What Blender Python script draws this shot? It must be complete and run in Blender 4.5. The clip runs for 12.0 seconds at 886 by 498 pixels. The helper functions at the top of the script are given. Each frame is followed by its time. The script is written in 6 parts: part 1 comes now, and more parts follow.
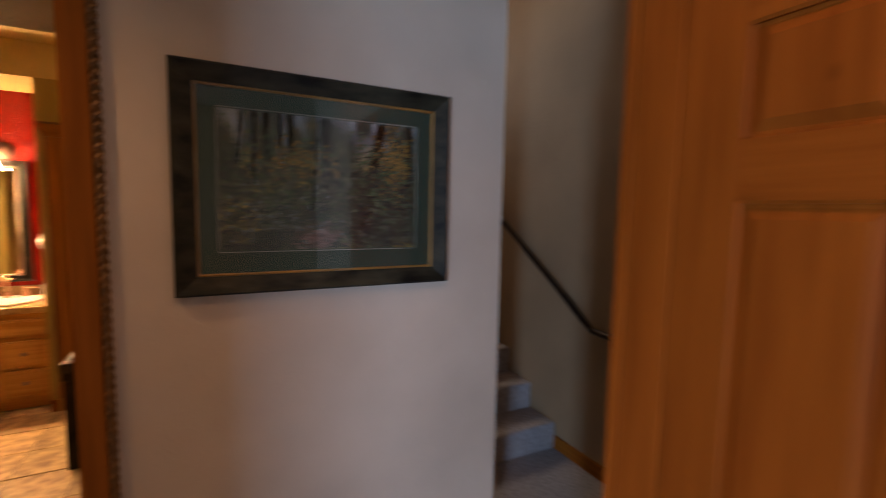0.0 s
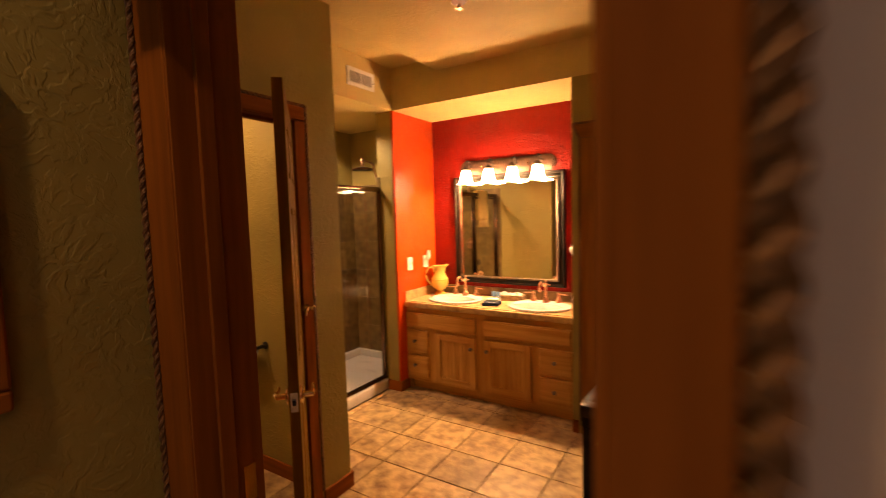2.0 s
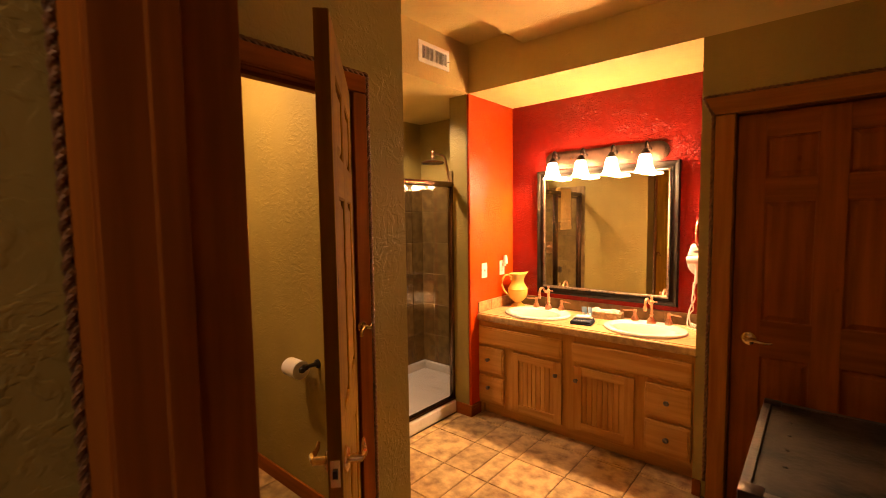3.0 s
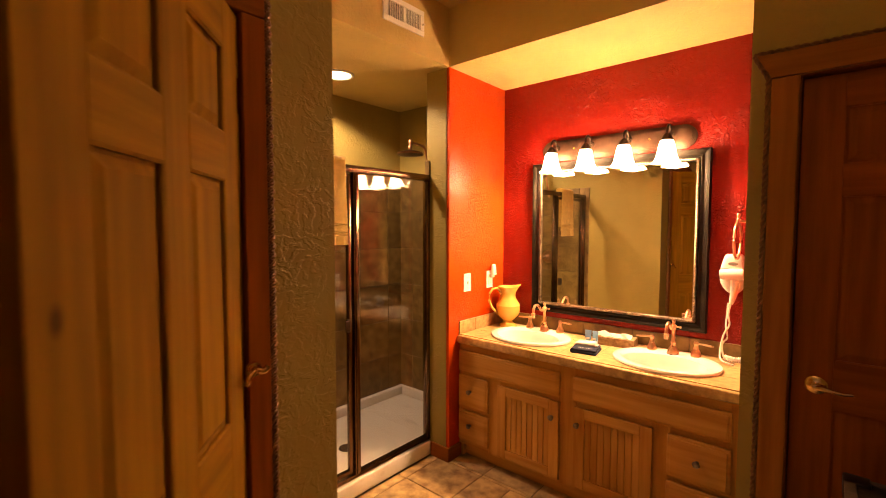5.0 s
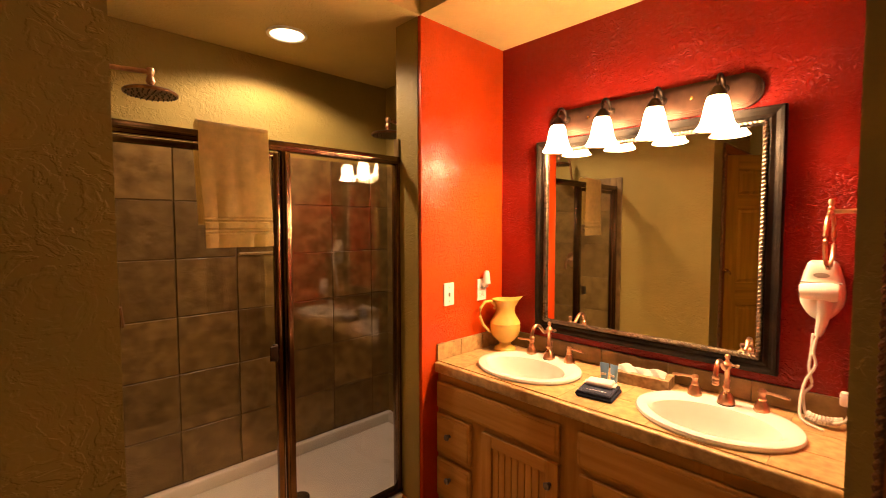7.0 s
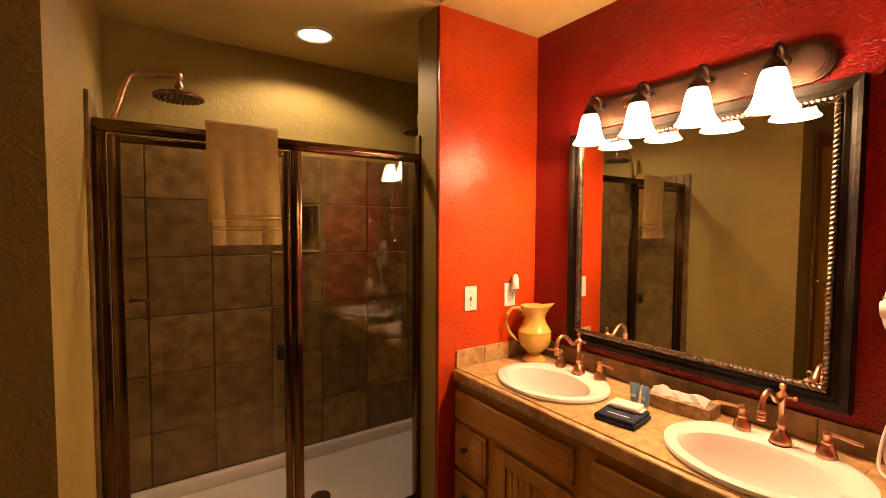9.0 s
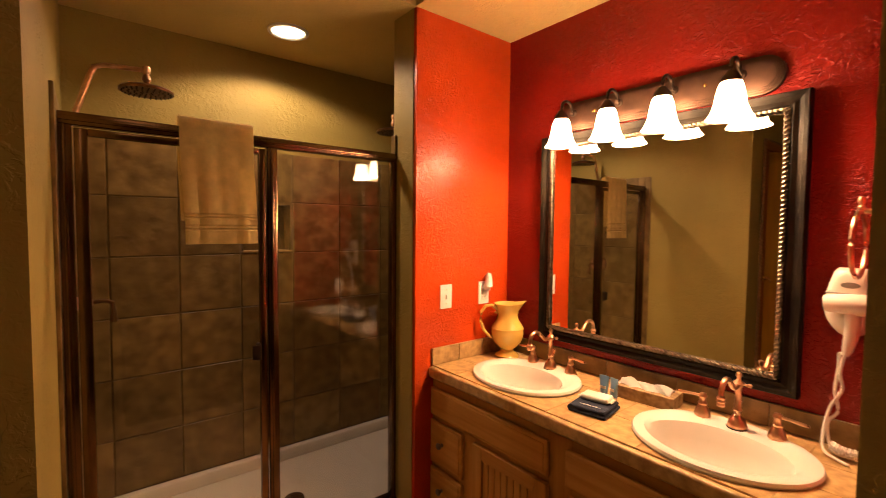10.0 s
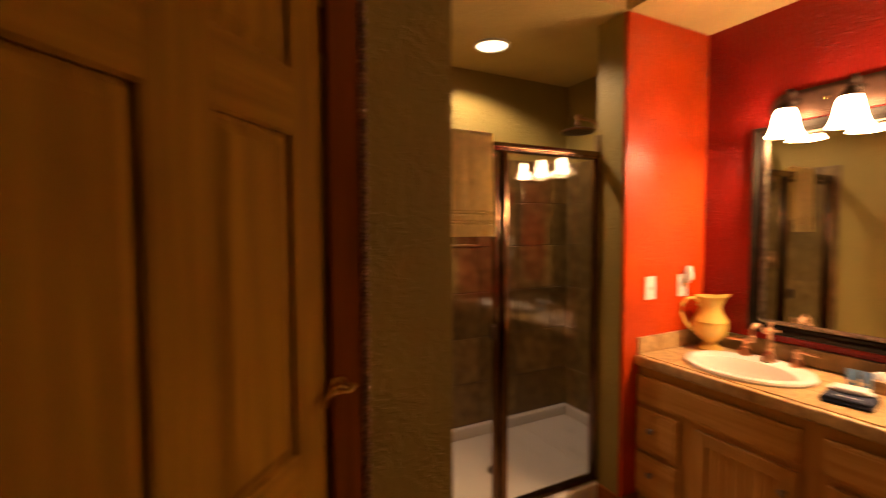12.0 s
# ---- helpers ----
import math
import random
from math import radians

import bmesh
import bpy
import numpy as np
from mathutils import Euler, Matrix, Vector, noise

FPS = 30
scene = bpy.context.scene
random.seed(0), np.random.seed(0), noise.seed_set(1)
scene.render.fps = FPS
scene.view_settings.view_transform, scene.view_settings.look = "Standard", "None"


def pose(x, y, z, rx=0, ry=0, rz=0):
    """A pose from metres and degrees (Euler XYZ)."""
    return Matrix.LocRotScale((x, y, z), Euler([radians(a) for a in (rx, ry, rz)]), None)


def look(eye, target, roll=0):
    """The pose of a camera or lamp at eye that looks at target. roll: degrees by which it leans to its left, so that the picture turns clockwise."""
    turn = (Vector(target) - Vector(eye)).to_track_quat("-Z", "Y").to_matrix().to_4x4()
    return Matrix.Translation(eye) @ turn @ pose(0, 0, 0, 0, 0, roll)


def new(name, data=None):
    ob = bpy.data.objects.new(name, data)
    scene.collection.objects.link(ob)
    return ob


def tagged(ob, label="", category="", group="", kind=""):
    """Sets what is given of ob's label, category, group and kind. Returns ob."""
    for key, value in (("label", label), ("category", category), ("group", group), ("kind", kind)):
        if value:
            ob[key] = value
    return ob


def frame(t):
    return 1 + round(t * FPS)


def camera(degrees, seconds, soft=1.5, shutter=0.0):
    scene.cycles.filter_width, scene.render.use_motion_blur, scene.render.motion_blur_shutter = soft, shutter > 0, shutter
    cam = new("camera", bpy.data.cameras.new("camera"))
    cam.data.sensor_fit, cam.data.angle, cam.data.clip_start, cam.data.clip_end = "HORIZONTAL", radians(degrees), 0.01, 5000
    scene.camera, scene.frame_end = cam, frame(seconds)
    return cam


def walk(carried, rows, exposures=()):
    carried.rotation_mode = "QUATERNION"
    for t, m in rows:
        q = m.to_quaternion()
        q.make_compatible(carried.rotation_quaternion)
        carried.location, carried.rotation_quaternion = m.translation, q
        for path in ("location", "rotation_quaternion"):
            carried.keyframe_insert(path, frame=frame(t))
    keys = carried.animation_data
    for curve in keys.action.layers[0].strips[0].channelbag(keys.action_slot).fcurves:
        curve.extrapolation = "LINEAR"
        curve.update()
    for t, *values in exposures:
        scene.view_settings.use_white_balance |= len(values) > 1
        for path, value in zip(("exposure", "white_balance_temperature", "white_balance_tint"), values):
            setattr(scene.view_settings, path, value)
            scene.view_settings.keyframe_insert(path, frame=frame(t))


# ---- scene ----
cam = camera(90.0, 12.0, soft=0.5, shutter=0.5)
PATH = [
    (0, (0.157, 0.561, 1.581), (1.074, 2.329, 1.402), 1.1),
    (0.5, (0.188, 0.863, 1.573), (0.524, 2.826, 1.392), 0.3),
    (0.8, (0.145, 1.032, 1.580), (0.196, 3.023, 1.403), -0.1),
    (1, (0.111, 1.122, 1.587), (-0.049, 3.107, 1.405), -0.6),
    (1.5, (0.018, 1.391, 1.584), (-0.622, 3.278, 1.410), -1.4),
    (2, (-0.110, 1.715, 1.561), (-1.163, 3.406, 1.407), -1.6),
    (2.5, (-0.329, 1.946, 1.549), (-1.553, 3.521, 1.406), -0.8),
    (3, (-0.475, 2.090, 1.547), (-1.767, 3.610, 1.405), -0.8),
    (5, (-0.729, 2.671, 1.496), (-2.031, 4.186, 1.390), 0.1),
    (5.5, (-0.771, 2.869, 1.495), (-2.062, 4.393, 1.394), 0.1),
    (6, (-0.807, 3.065, 1.493), (-2.111, 4.578, 1.392), -0.0),
    (6.5, (-0.855, 3.238, 1.482), (-2.222, 4.695, 1.381), -0.1),
    (7, (-0.888, 3.376, 1.474), (-2.326, 4.762, 1.369), -0.1),
    (7.5, (-0.869, 3.502, 1.478), (-2.418, 4.763, 1.372), -0.1),
    (9.5, (-0.799, 3.661, 1.462), (-2.455, 4.778, 1.366), 0.3),
    (10, (-0.809, 3.598, 1.462), (-2.371, 4.844, 1.366), 0.5),
    (10.5, (-0.851, 3.482, 1.460), (-2.297, 4.861, 1.365), 0.5),
    (11, (-0.919, 3.322, 1.451), (-2.332, 4.734, 1.355), 0.4),
    (11.5, (-0.958, 3.169, 1.438), (-2.459, 4.487, 1.344), 0.1),
    (12, (-0.975, 3.014, 1.434), (-2.755, 3.920, 1.337), -0.2),
]
EXPOSURES = [(0.0, 0.3, 6450, 10), (0.3, -0.05, 6450, 10), (0.6, -0.45, 6500, 10), (1.0, -0.4, 6500, 10), (1.6, -0.15, 6550, 10), (2.5, 0.28, 6600, 10), (5.0, 0.14, 6550, 10), (7.0, -0.36, 6350, 10), (9.5, -0.90, 6100, 10), (10.5, -0.92, 6150, 10), (12.0, -0.78, 6200, 10)]
walk(cam, [(t, look(eye, target, roll)) for t, eye, target, roll in PATH], EXPOSURES)


# ---- world and light ----
world = bpy.data.worlds.new("world")
scene.world = world
world.use_nodes = True
wn = world.node_tree.nodes
sky = wn.new("ShaderNodeTexSky")
sky.sky_type = "NISHITA"
sky.sun_disc = False
sky.sun_elevation, sky.sun_rotation = radians(25), radians(200)
world.node_tree.links.new(sky.outputs["Color"], wn["Background"].inputs["Color"])
wn["Background"].inputs["Strength"].default_value = 0.1

WARM = (1.0, 0.52, 0.17)
TRUE = 1.038     # the plan below is drawn in units of this many metres; heights are in metres


def bulb(name, x, y, z, watts, colour=WARM, radius=0.03):
    data = bpy.data.lights.new(name, "POINT")
    data.energy, data.color, data.shadow_soft_size = watts, colour, radius
    ob = new(name, data)
    ob.location = (TRUE * x, TRUE * y, z)
    return ob


def panel_light(name, m, w, h, watts, colour, shape="RECTANGLE"):
    data = bpy.data.lights.new(name, "AREA")
    data.shape, data.size, data.size_y = shape, w, h
    data.energy, data.color = watts, colour
    ob = new(name, data)
    ob.matrix_world = m
    ob.location.x, ob.location.y = TRUE * ob.location.x, TRUE * ob.location.y
    return ob


# ---- materials ----
MATS = {}


def mat(name, colour, rough=0.6, metal=0.0, var=0.12, scale=6.0, bump=0.0, bscale=60.0, detail=4.0, spec=0.5,
        second=None, stretch=(1, 1, 1), emit=0.0, emit_colour=None, coat=0.0, per_piece=0.0, trans=0.0, ior=1.45, bdist=0.01):
    if name in MATS:
        return MATS[name]
    m = bpy.data.materials.new(name)
    m.use_nodes = True
    nt = m.node_tree
    n, l = nt.nodes, nt.links
    b = n["Principled BSDF"]
    b.inputs["Roughness"].default_value = rough
    b.inputs["Metallic"].default_value = metal
    b.inputs["Specular IOR Level"].default_value = spec
    b.inputs["Coat Weight"].default_value = coat
    b.inputs["Coat Roughness"].default_value = 0.15
    b.inputs["Transmission Weight"].default_value = trans
    b.inputs["IOR"].default_value = ior
    tc = n.new("ShaderNodeTexCoord")
    mp = n.new("ShaderNodeMapping")
    mp.inputs["Scale"].default_value = stretch
    l.new(tc.outputs["Object"], mp.inputs["Vector"])
    src = mp.outputs["Vector"]
    if per_piece:
        oi = n.new("ShaderNodeObjectInfo")
        mul = n.new("ShaderNodeMath")
        mul.operation = "MULTIPLY"
        mul.inputs[1].default_value = 37.0
        l.new(oi.outputs["Random"], mul.inputs[0])
        add = n.new("ShaderNodeVectorMath")
        l.new(src, add.inputs[0])
        l.new(mul.outputs[0], add.inputs[1])
        src = add.outputs["Vector"]
    big = n.new("ShaderNodeTexNoise")
    big.inputs["Scale"].default_value = scale
    big.inputs["Detail"].default_value = detail
    l.new(src, big.inputs["Vector"])
    ramp = n.new("ShaderNodeValToRGB")
    c2 = second or tuple(c * (1 - 2 * var) for c in colour)
    c1 = tuple(min(1, c * (1 + var)) for c in colour)
    ramp.color_ramp.elements[0].position, ramp.color_ramp.elements[1].position = 0.3, 0.7
    ramp.color_ramp.elements[0].color, ramp.color_ramp.elements[1].color = (*c2, 1), (*c1, 1)
    l.new(big.outputs["Fac"], ramp.inputs["Fac"])
    col = ramp.outputs["Color"]
    if per_piece:
        hsv = n.new("ShaderNodeHueSaturation")
        mr = n.new("ShaderNodeMapRange")
        mr.inputs["To Min"].default_value, mr.inputs["To Max"].default_value = 1 - per_piece, 1 + per_piece
        l.new(oi.outputs["Random"], mr.inputs["Value"])
        l.new(mr.outputs["Result"], hsv.inputs["Value"])
        l.new(col, hsv.inputs["Color"])
        col = hsv.outputs["Color"]
    l.new(col, b.inputs["Base Color"])
    fine = n.new("ShaderNodeTexNoise")
    fine.inputs["Scale"].default_value = bscale
    fine.inputs["Detail"].default_value = 3
    l.new(src, fine.inputs["Vector"])
    rr = n.new("ShaderNodeMapRange")
    rr.inputs["To Min"].default_value, rr.inputs["To Max"].default_value = max(0, rough - 0.08), min(1, rough + 0.08)
    l.new(big.outputs["Fac"], rr.inputs["Value"])
    l.new(rr.outputs["Result"], b.inputs["Roughness"])
    if bump:
        bp = n.new("ShaderNodeBump")
        bp.inputs["Strength"].default_value = bump
        bp.inputs["Distance"].default_value = bdist
        l.new(fine.outputs["Fac"], bp.inputs["Height"])
        l.new(bp.outputs["Normal"], b.inputs["Normal"])
    if emit:
        b.inputs["Emission Color"].default_value = (*(emit_colour or colour), 1)
        b.inputs["Emission Strength"].default_value = emit
    MATS[name] = m
    return m


def plaster(name, colour, rough=0.6, strength=0.3, gloss=0.3, fineness=1.0):
    """Hand-trowelled skip texture: ridged patches over a flat coat."""
    if name in MATS:
        return MATS[name]
    m = mat(name, colour, rough, var=0.07, scale=2.5, spec=gloss)
    n, l = m.node_tree.nodes, m.node_tree.links
    b = n["Principled BSDF"]
    tc = n.new("ShaderNodeTexCoord")
    warp = n.new("ShaderNodeTexNoise")
    warp.inputs["Scale"].default_value = 9 * fineness
    l.new(tc.outputs["Object"], warp.inputs["Vector"])
    mix = n.new("ShaderNodeVectorMath")
    mix.operation = "MULTIPLY_ADD"
    mix.inputs[1].default_value = (0.09 / fineness,) * 3
    l.new(warp.outputs["Color"], mix.inputs[0])
    l.new(tc.outputs["Object"], mix.inputs[2])
    rid = n.new("ShaderNodeTexNoise")
    rid.inputs["Scale"].default_value = 40 * fineness
    rid.inputs["Detail"].default_value = 3
    l.new(mix.outputs["Vector"], rid.inputs["Vector"])
    r = n.new("ShaderNodeValToRGB")
    e = r.color_ramp.elements
    e[0].position, e[1].position = 0.46, 0.60
    e[0].color, e[1].color = (0, 0, 0, 1), (1, 1, 1, 1)
    mid = r.color_ramp.elements.new(0.535)
    mid.color = (0.95, 0.95, 0.95, 1)
    last = r.color_ramp.elements.new(0.72)
    last.color = (0.35, 0.35, 0.35, 1)
    l.new(rid.outputs["Fac"], r.inputs["Fac"])
    fine = n.new("ShaderNodeTexNoise")
    fine.inputs["Scale"].default_value = 140
    l.new(tc.outputs["Object"], fine.inputs["Vector"])
    mul = n.new("ShaderNodeMath")
    mul.operation = "MULTIPLY_ADD"
    mul.inputs[1].default_value = 0.12
    l.new(fine.outputs["Fac"], mul.inputs[0])
    patch = n.new("ShaderNodeTexNoise")
    patch.inputs["Scale"].default_value = 4.5
    patch.inputs["Detail"].default_value = 3
    l.new(tc.outputs["Object"], patch.inputs["Vector"])
    pr = n.new("ShaderNodeMapRange")
    pr.inputs["From Min"].default_value, pr.inputs["From Max"].default_value = 0.38, 0.66
    pr.inputs["To Min"].default_value = 0.12
    l.new(patch.outputs["Fac"], pr.inputs["Value"])
    pm = n.new("ShaderNodeMath")
    pm.operation = "MULTIPLY"
    l.new(r.outputs["Color"], pm.inputs[0])
    l.new(pr.outputs["Result"], pm.inputs[1])
    l.new(pm.outputs[0], mul.inputs[2])
    bp = n.new("ShaderNodeBump")
    bp.inputs["Strength"].default_value = strength
    bp.inputs["Distance"].default_value = 0.004
    l.new(mul.outputs[0], bp.inputs["Height"])
    l.new(bp.outputs["Normal"], b.inputs["Normal"])
    return m


def wood(name, light, dark, grain=(14, 14, 0.9), rough=0.55, coat=0.0, knots=True, per_piece=0.06):
    m = mat(name, light, rough, var=0.15, scale=2.2, second=dark, stretch=grain, bump=0.08, bscale=30, coat=coat, per_piece=per_piece, bdist=0.002, spec=0.07)
    n, l = m.node_tree.nodes, m.node_tree.links
    if knots:
        b = n["Principled BSDF"]
        col = b.inputs["Base Color"].links[0].from_socket
        tc = n.new("ShaderNodeTexCoord")
        mp = n.new("ShaderNodeMapping")
        mp.inputs["Scale"].default_value = tuple(1 if g > 5 else 0.6 for g in grain)
        l.new(tc.outputs["Object"], mp.inputs["Vector"])
        v = n.new("ShaderNodeTexVoronoi")
        v.inputs["Scale"].default_value = 5.5
        l.new(mp.outputs["Vector"], v.inputs["Vector"])
        r = n.new("ShaderNodeValToRGB")
        e = r.color_ramp.elements
        e[0].position, e[1].position = 0.03, 0.085
        e[0].color, e[1].color = (0.25, 0.18, 0.12, 1), (1, 1, 1, 1)
        l.new(v.outputs["Distance"], r.inputs["Fac"])
        mx = n.new("ShaderNodeMixRGB")
        mx.blend_type = "MULTIPLY"
        mx.inputs["Fac"].default_value = 0.8
        l.new(col, mx.inputs["Color1"])
        l.new(r.outputs["Color"], mx.inputs["Color2"])
        l.new(mx.outputs["Color"], b.inputs["Base Color"])
    return m


TAN = plaster("tan plaster", (0.325, 0.246, 0.062), strength=0.45)
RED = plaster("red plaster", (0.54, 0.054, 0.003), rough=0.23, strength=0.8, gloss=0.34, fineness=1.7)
# Darker burgundy copy of RED: the alcove walls' shade is put into its colour.
RED_SHADED = plaster("shaded red plaster", (0.25, 0.0145, 0.0085), rough=0.24, strength=0.8, gloss=0.30, fineness=1.5)
HALL = plaster("hall plaster", (0.55, 0.43, 0.32), strength=0.12)
CEIL = plaster("ceiling plaster", (0.60, 0.46, 0.17), strength=0.4)
PINE = wood("pine", (0.250, 0.078, 0.010), (0.190, 0.055, 0.006))
PINE_H = wood("pine level", (0.250, 0.078, 0.010), (0.190, 0.055, 0.006), grain=(0.9, 14, 14))
PINE_Y = wood("pine along", (0.250, 0.078, 0.010), (0.190, 0.055, 0.006), grain=(14, 0.9, 14))
REDPINE = wood("reddish pine", (0.30, 0.072, 0.007), (0.235, 0.052, 0.005))
REDPINE_Y = wood("reddish pine level", (0.30, 0.072, 0.007), (0.235, 0.052, 0.005), grain=(0.9, 14, 14))
# Lighter copy of the pine colours, used on the closet casing.
PINE_LIGHTER = wood("knotty pine", (0.29, 0.120, 0.021), (0.22, 0.084, 0.013))
PINE_LIGHTER_H = wood("knotty pine level", (0.29, 0.120, 0.021), (0.22, 0.084, 0.013), grain=(0.9, 14, 14))
MAPLE = wood("vanity maple", (0.50, 0.28, 0.075), (0.41, 0.20, 0.045), knots=False)
MAPLE_H = wood("vanity maple level", (0.50, 0.28, 0.075), (0.41, 0.20, 0.045), grain=(0.9, 14, 14), knots=False)
SLATE = mat("floor tile", (0.50, 0.345, 0.150), 0.42, scale=15, second=(0.22, 0.125, 0.045), bump=0.5, bscale=30, per_piece=0.16, detail=14, bdist=0.006)
GROUT = mat("grout", (0.17, 0.115, 0.07), 0.9, bump=0.3, bscale=150)
STILE = mat("shower tile", (0.225, 0.150, 0.052), 0.36, scale=13, second=(0.120, 0.074, 0.022), bump=0.75, bscale=20, per_piece=0.25, detail=8, bdist=0.008)
CTILE = mat("counter tile", (0.52, 0.35, 0.150), 0.32, scale=34, second=(0.33, 0.205, 0.078), bump=0.15, bscale=40, per_piece=0.1, detail=7, bdist=0.003)
for stone, low, high in ((SLATE, 0.30, 0.62), (STILE, 0.34, 0.66), (CTILE, 0.30, 0.66)):
    for node in stone.node_tree.nodes:
        if node.type == "VALTORGB":
            node.color_ramp.elements[0].position, node.color_ramp.elements[1].position = low, high
WHITE = mat("white ceramic", (0.82, 0.79, 0.74), 0.12, var=0.02, spec=0.6)
ACRYL = mat("white acrylic", (0.78, 0.75, 0.70), 0.3, var=0.03)
BRONZE = mat("oil rubbed bronze", (0.05, 0.032, 0.022), 0.38, metal=0.8, var=0.3, scale=20)
COPPER = mat("brushed copper bronze", (0.70, 0.42, 0.25), 0.30, metal=1.0, var=0.2, scale=30)
BRASS = mat("polished brass", (0.80, 0.58, 0.25), 0.22, metal=1.0, var=0.1, scale=20)
PEWTER = mat("pewter knob", (0.22, 0.19, 0.16), 0.4, metal=1.0, var=0.2, scale=60)
PLASTIC = mat("white plastic", (0.80, 0.77, 0.72), 0.35, var=0.03)


# ---- building helpers ----
PLAN = Matrix.Diagonal((TRUE, TRUE, 1.0, 1.0))


def box(bm, x0, x1, y0, y1, z0, z1, bevel=0.0, seg=2):
    m = Matrix.LocRotScale(((x0 + x1) / 2, (y0 + y1) / 2, (z0 + z1) / 2), None, (abs(x1 - x0), abs(y1 - y0), abs(z1 - z0)))
    verts = bmesh.ops.create_cube(bm, size=1, matrix=m)["verts"]
    if bevel:
        edges = list({e for v in verts for e in v.link_edges})
        bmesh.ops.bevel(bm, geom=edges, offset=bevel, segments=seg, affect="EDGES", profile=0.5)
    return bm


def bx(*a, **k):
    return box(bmesh.new(), *a, **k)


def lathe(bm, profile, m=None, n=24, sx=1.0, sy=1.0, cap_start=True):
    """A turned body about z from (radius, height) pairs."""
    m = m or Matrix()
    rings = []
    for r, z in profile:
        rings.append([bm.verts.new(m @ Vector((sx * r * math.cos(2 * math.pi * i / n), sy * r * math.sin(2 * math.pi * i / n), z))) for i in range(n)])
    for a, b in zip(rings, rings[1:]):
        for i in range(n):
            bm.faces.new((a[i], a[(i + 1) % n], b[(i + 1) % n], b[i]))
    if cap_start:
        bm.faces.new(rings[0][::-1])
    bm.faces.new(rings[-1])
    return bm


def tube(bm, pts, r, n=10, closed=False, taper=None):
    """A round bar along points."""
    pts = [Vector(p) for p in pts]
    rings, up = [], Vector((0.0123, 0.0345, 1))
    for i, p in enumerate(pts):
        a = pts[i - 1] if i or closed else p
        b = pts[(i + 1) % len(pts)] if i + 1 < len(pts) or closed else p
        d = (b - a).normalized()
        s = d.cross(up)
        s = s.normalized() if s.length > 1e-4 else Vector((1, 0, 0))
        u = s.cross(d).normalized()
        rr = r * (taper[i] if taper else 1)
        rings.append([bm.verts.new(p + rr * (math.cos(2 * math.pi * k / n) * s + math.sin(2 * math.pi * k / n) * u)) for k in range(n)])
    pairs = list(zip(rings, rings[1:])) + ([(rings[-1], rings[0])] if closed else [])
    for a, b in pairs:
        for k in range(n):
            bm.faces.new((a[k], a[(k + 1) % n], b[(k + 1) % n], b[k]))
    if not closed:
        bm.faces.new(rings[0][::-1])
        bm.faces.new(rings[-1])
    return bm


def arc(cx, cz, r, a0, a1, n=10, y=0.0):
    return [(cx + r * math.cos(radians(a0 + (a1 - a0) * i / n)), y, cz + r * math.sin(radians(a0 + (a1 - a0) * i / n))) for i in range(n + 1)]


def finish(name, bm, material, smooth=False, angle=35):
    bmesh.ops.recalc_face_normals(bm, faces=bm.faces)
    me = bpy.data.meshes.new(name)
    bm.to_mesh(me)
    bm.free()
    me.materials.append(material)
    if smooth:
        me.shade_smooth()
        me.set_sharp_from_angle(angle=radians(angle))
    return me


def part(name, bm, material, parent, label="", smooth=False):
    ob = new(name, finish(name, bm, material, smooth))
    ob.parent = parent
    return tagged(ob, label)


def thing(name, label, category, group="", m=None):
    ob = tagged(new(name), label, category, group)
    ob.matrix_world = PLAN @ (m or Matrix())
    return ob


def solid(name, bm, material, label, category, m=None, smooth=False, group="", kind=""):
    ob = tagged(new(name, finish(name, bm, material, smooth)), label, category, group, kind)
    ob.matrix_world = PLAN @ (m or Matrix())
    return ob


def structure(name, bm, material, label, category):
    return solid(name, bm, material, label, category, kind="structure")


def rope(bm, p0, p1, r=0.011, pitch=0.05):
    """Two strands twisted round a line."""
    p0, p1 = Vector(p0), Vector(p1)
    d = p1 - p0
    length = d.length
    d.normalize()
    s = d.cross(Vector((0.31, 0.57, 0.76))).normalized()
    u = d.cross(s)
    n = max(4, int(length / pitch * 8))
    for ph in (0, math.pi):
        pts = []
        for i in range(n + 1):
            a = 2 * math.pi * (i * length / n) / pitch + ph
            pts.append(p0 + d * (length * i / n) + 0.5 * r * (math.cos(a) * s + math.sin(a) * u))
        tube(bm, pts, r * 0.62, n=5)
    return bm


def smooth_path(pts, k=6):
    out = []
    p = [Vector(q) for q in pts]
    for i in range(len(p) - 1):
        a, b, c, d = p[max(i - 1, 0)], p[i], p[i + 1], p[min(i + 2, len(p) - 1)]
        for j in range(k):
            t = j / k
            out.append(0.5 * (2 * b + (c - a) * t + (2 * a - 5 * b + 4 * c - d) * t * t + (3 * b - a - 3 * c + d) * t ** 3))
    return out + [p[-1]]

# ---- lights of the place ----
VAN_X = [-1.969, -1.752, -1.536, -1.319]
BULB = (1.0, 0.575, 0.28)
LIT = mat("lit frosted glass", (0.9, 0.85, 0.75), 0.3, var=0.02, emit=95.0, emit_colour=BULB)
LIT_C = mat("lit ceiling glass", (0.9, 0.85, 0.75), 0.3, var=0.02, emit=6.0, emit_colour=BULB)
LIT_D = mat("lit recessed lens", (0.9, 0.85, 0.75), 0.3, var=0.02, emit=10.0, emit_colour=(1.0, 0.75, 0.45))
for vx in VAN_X:
    bulb("vanity_bulb", vx - 0.015, 5.079, 1.853, 27.0, BULB, 0.032)


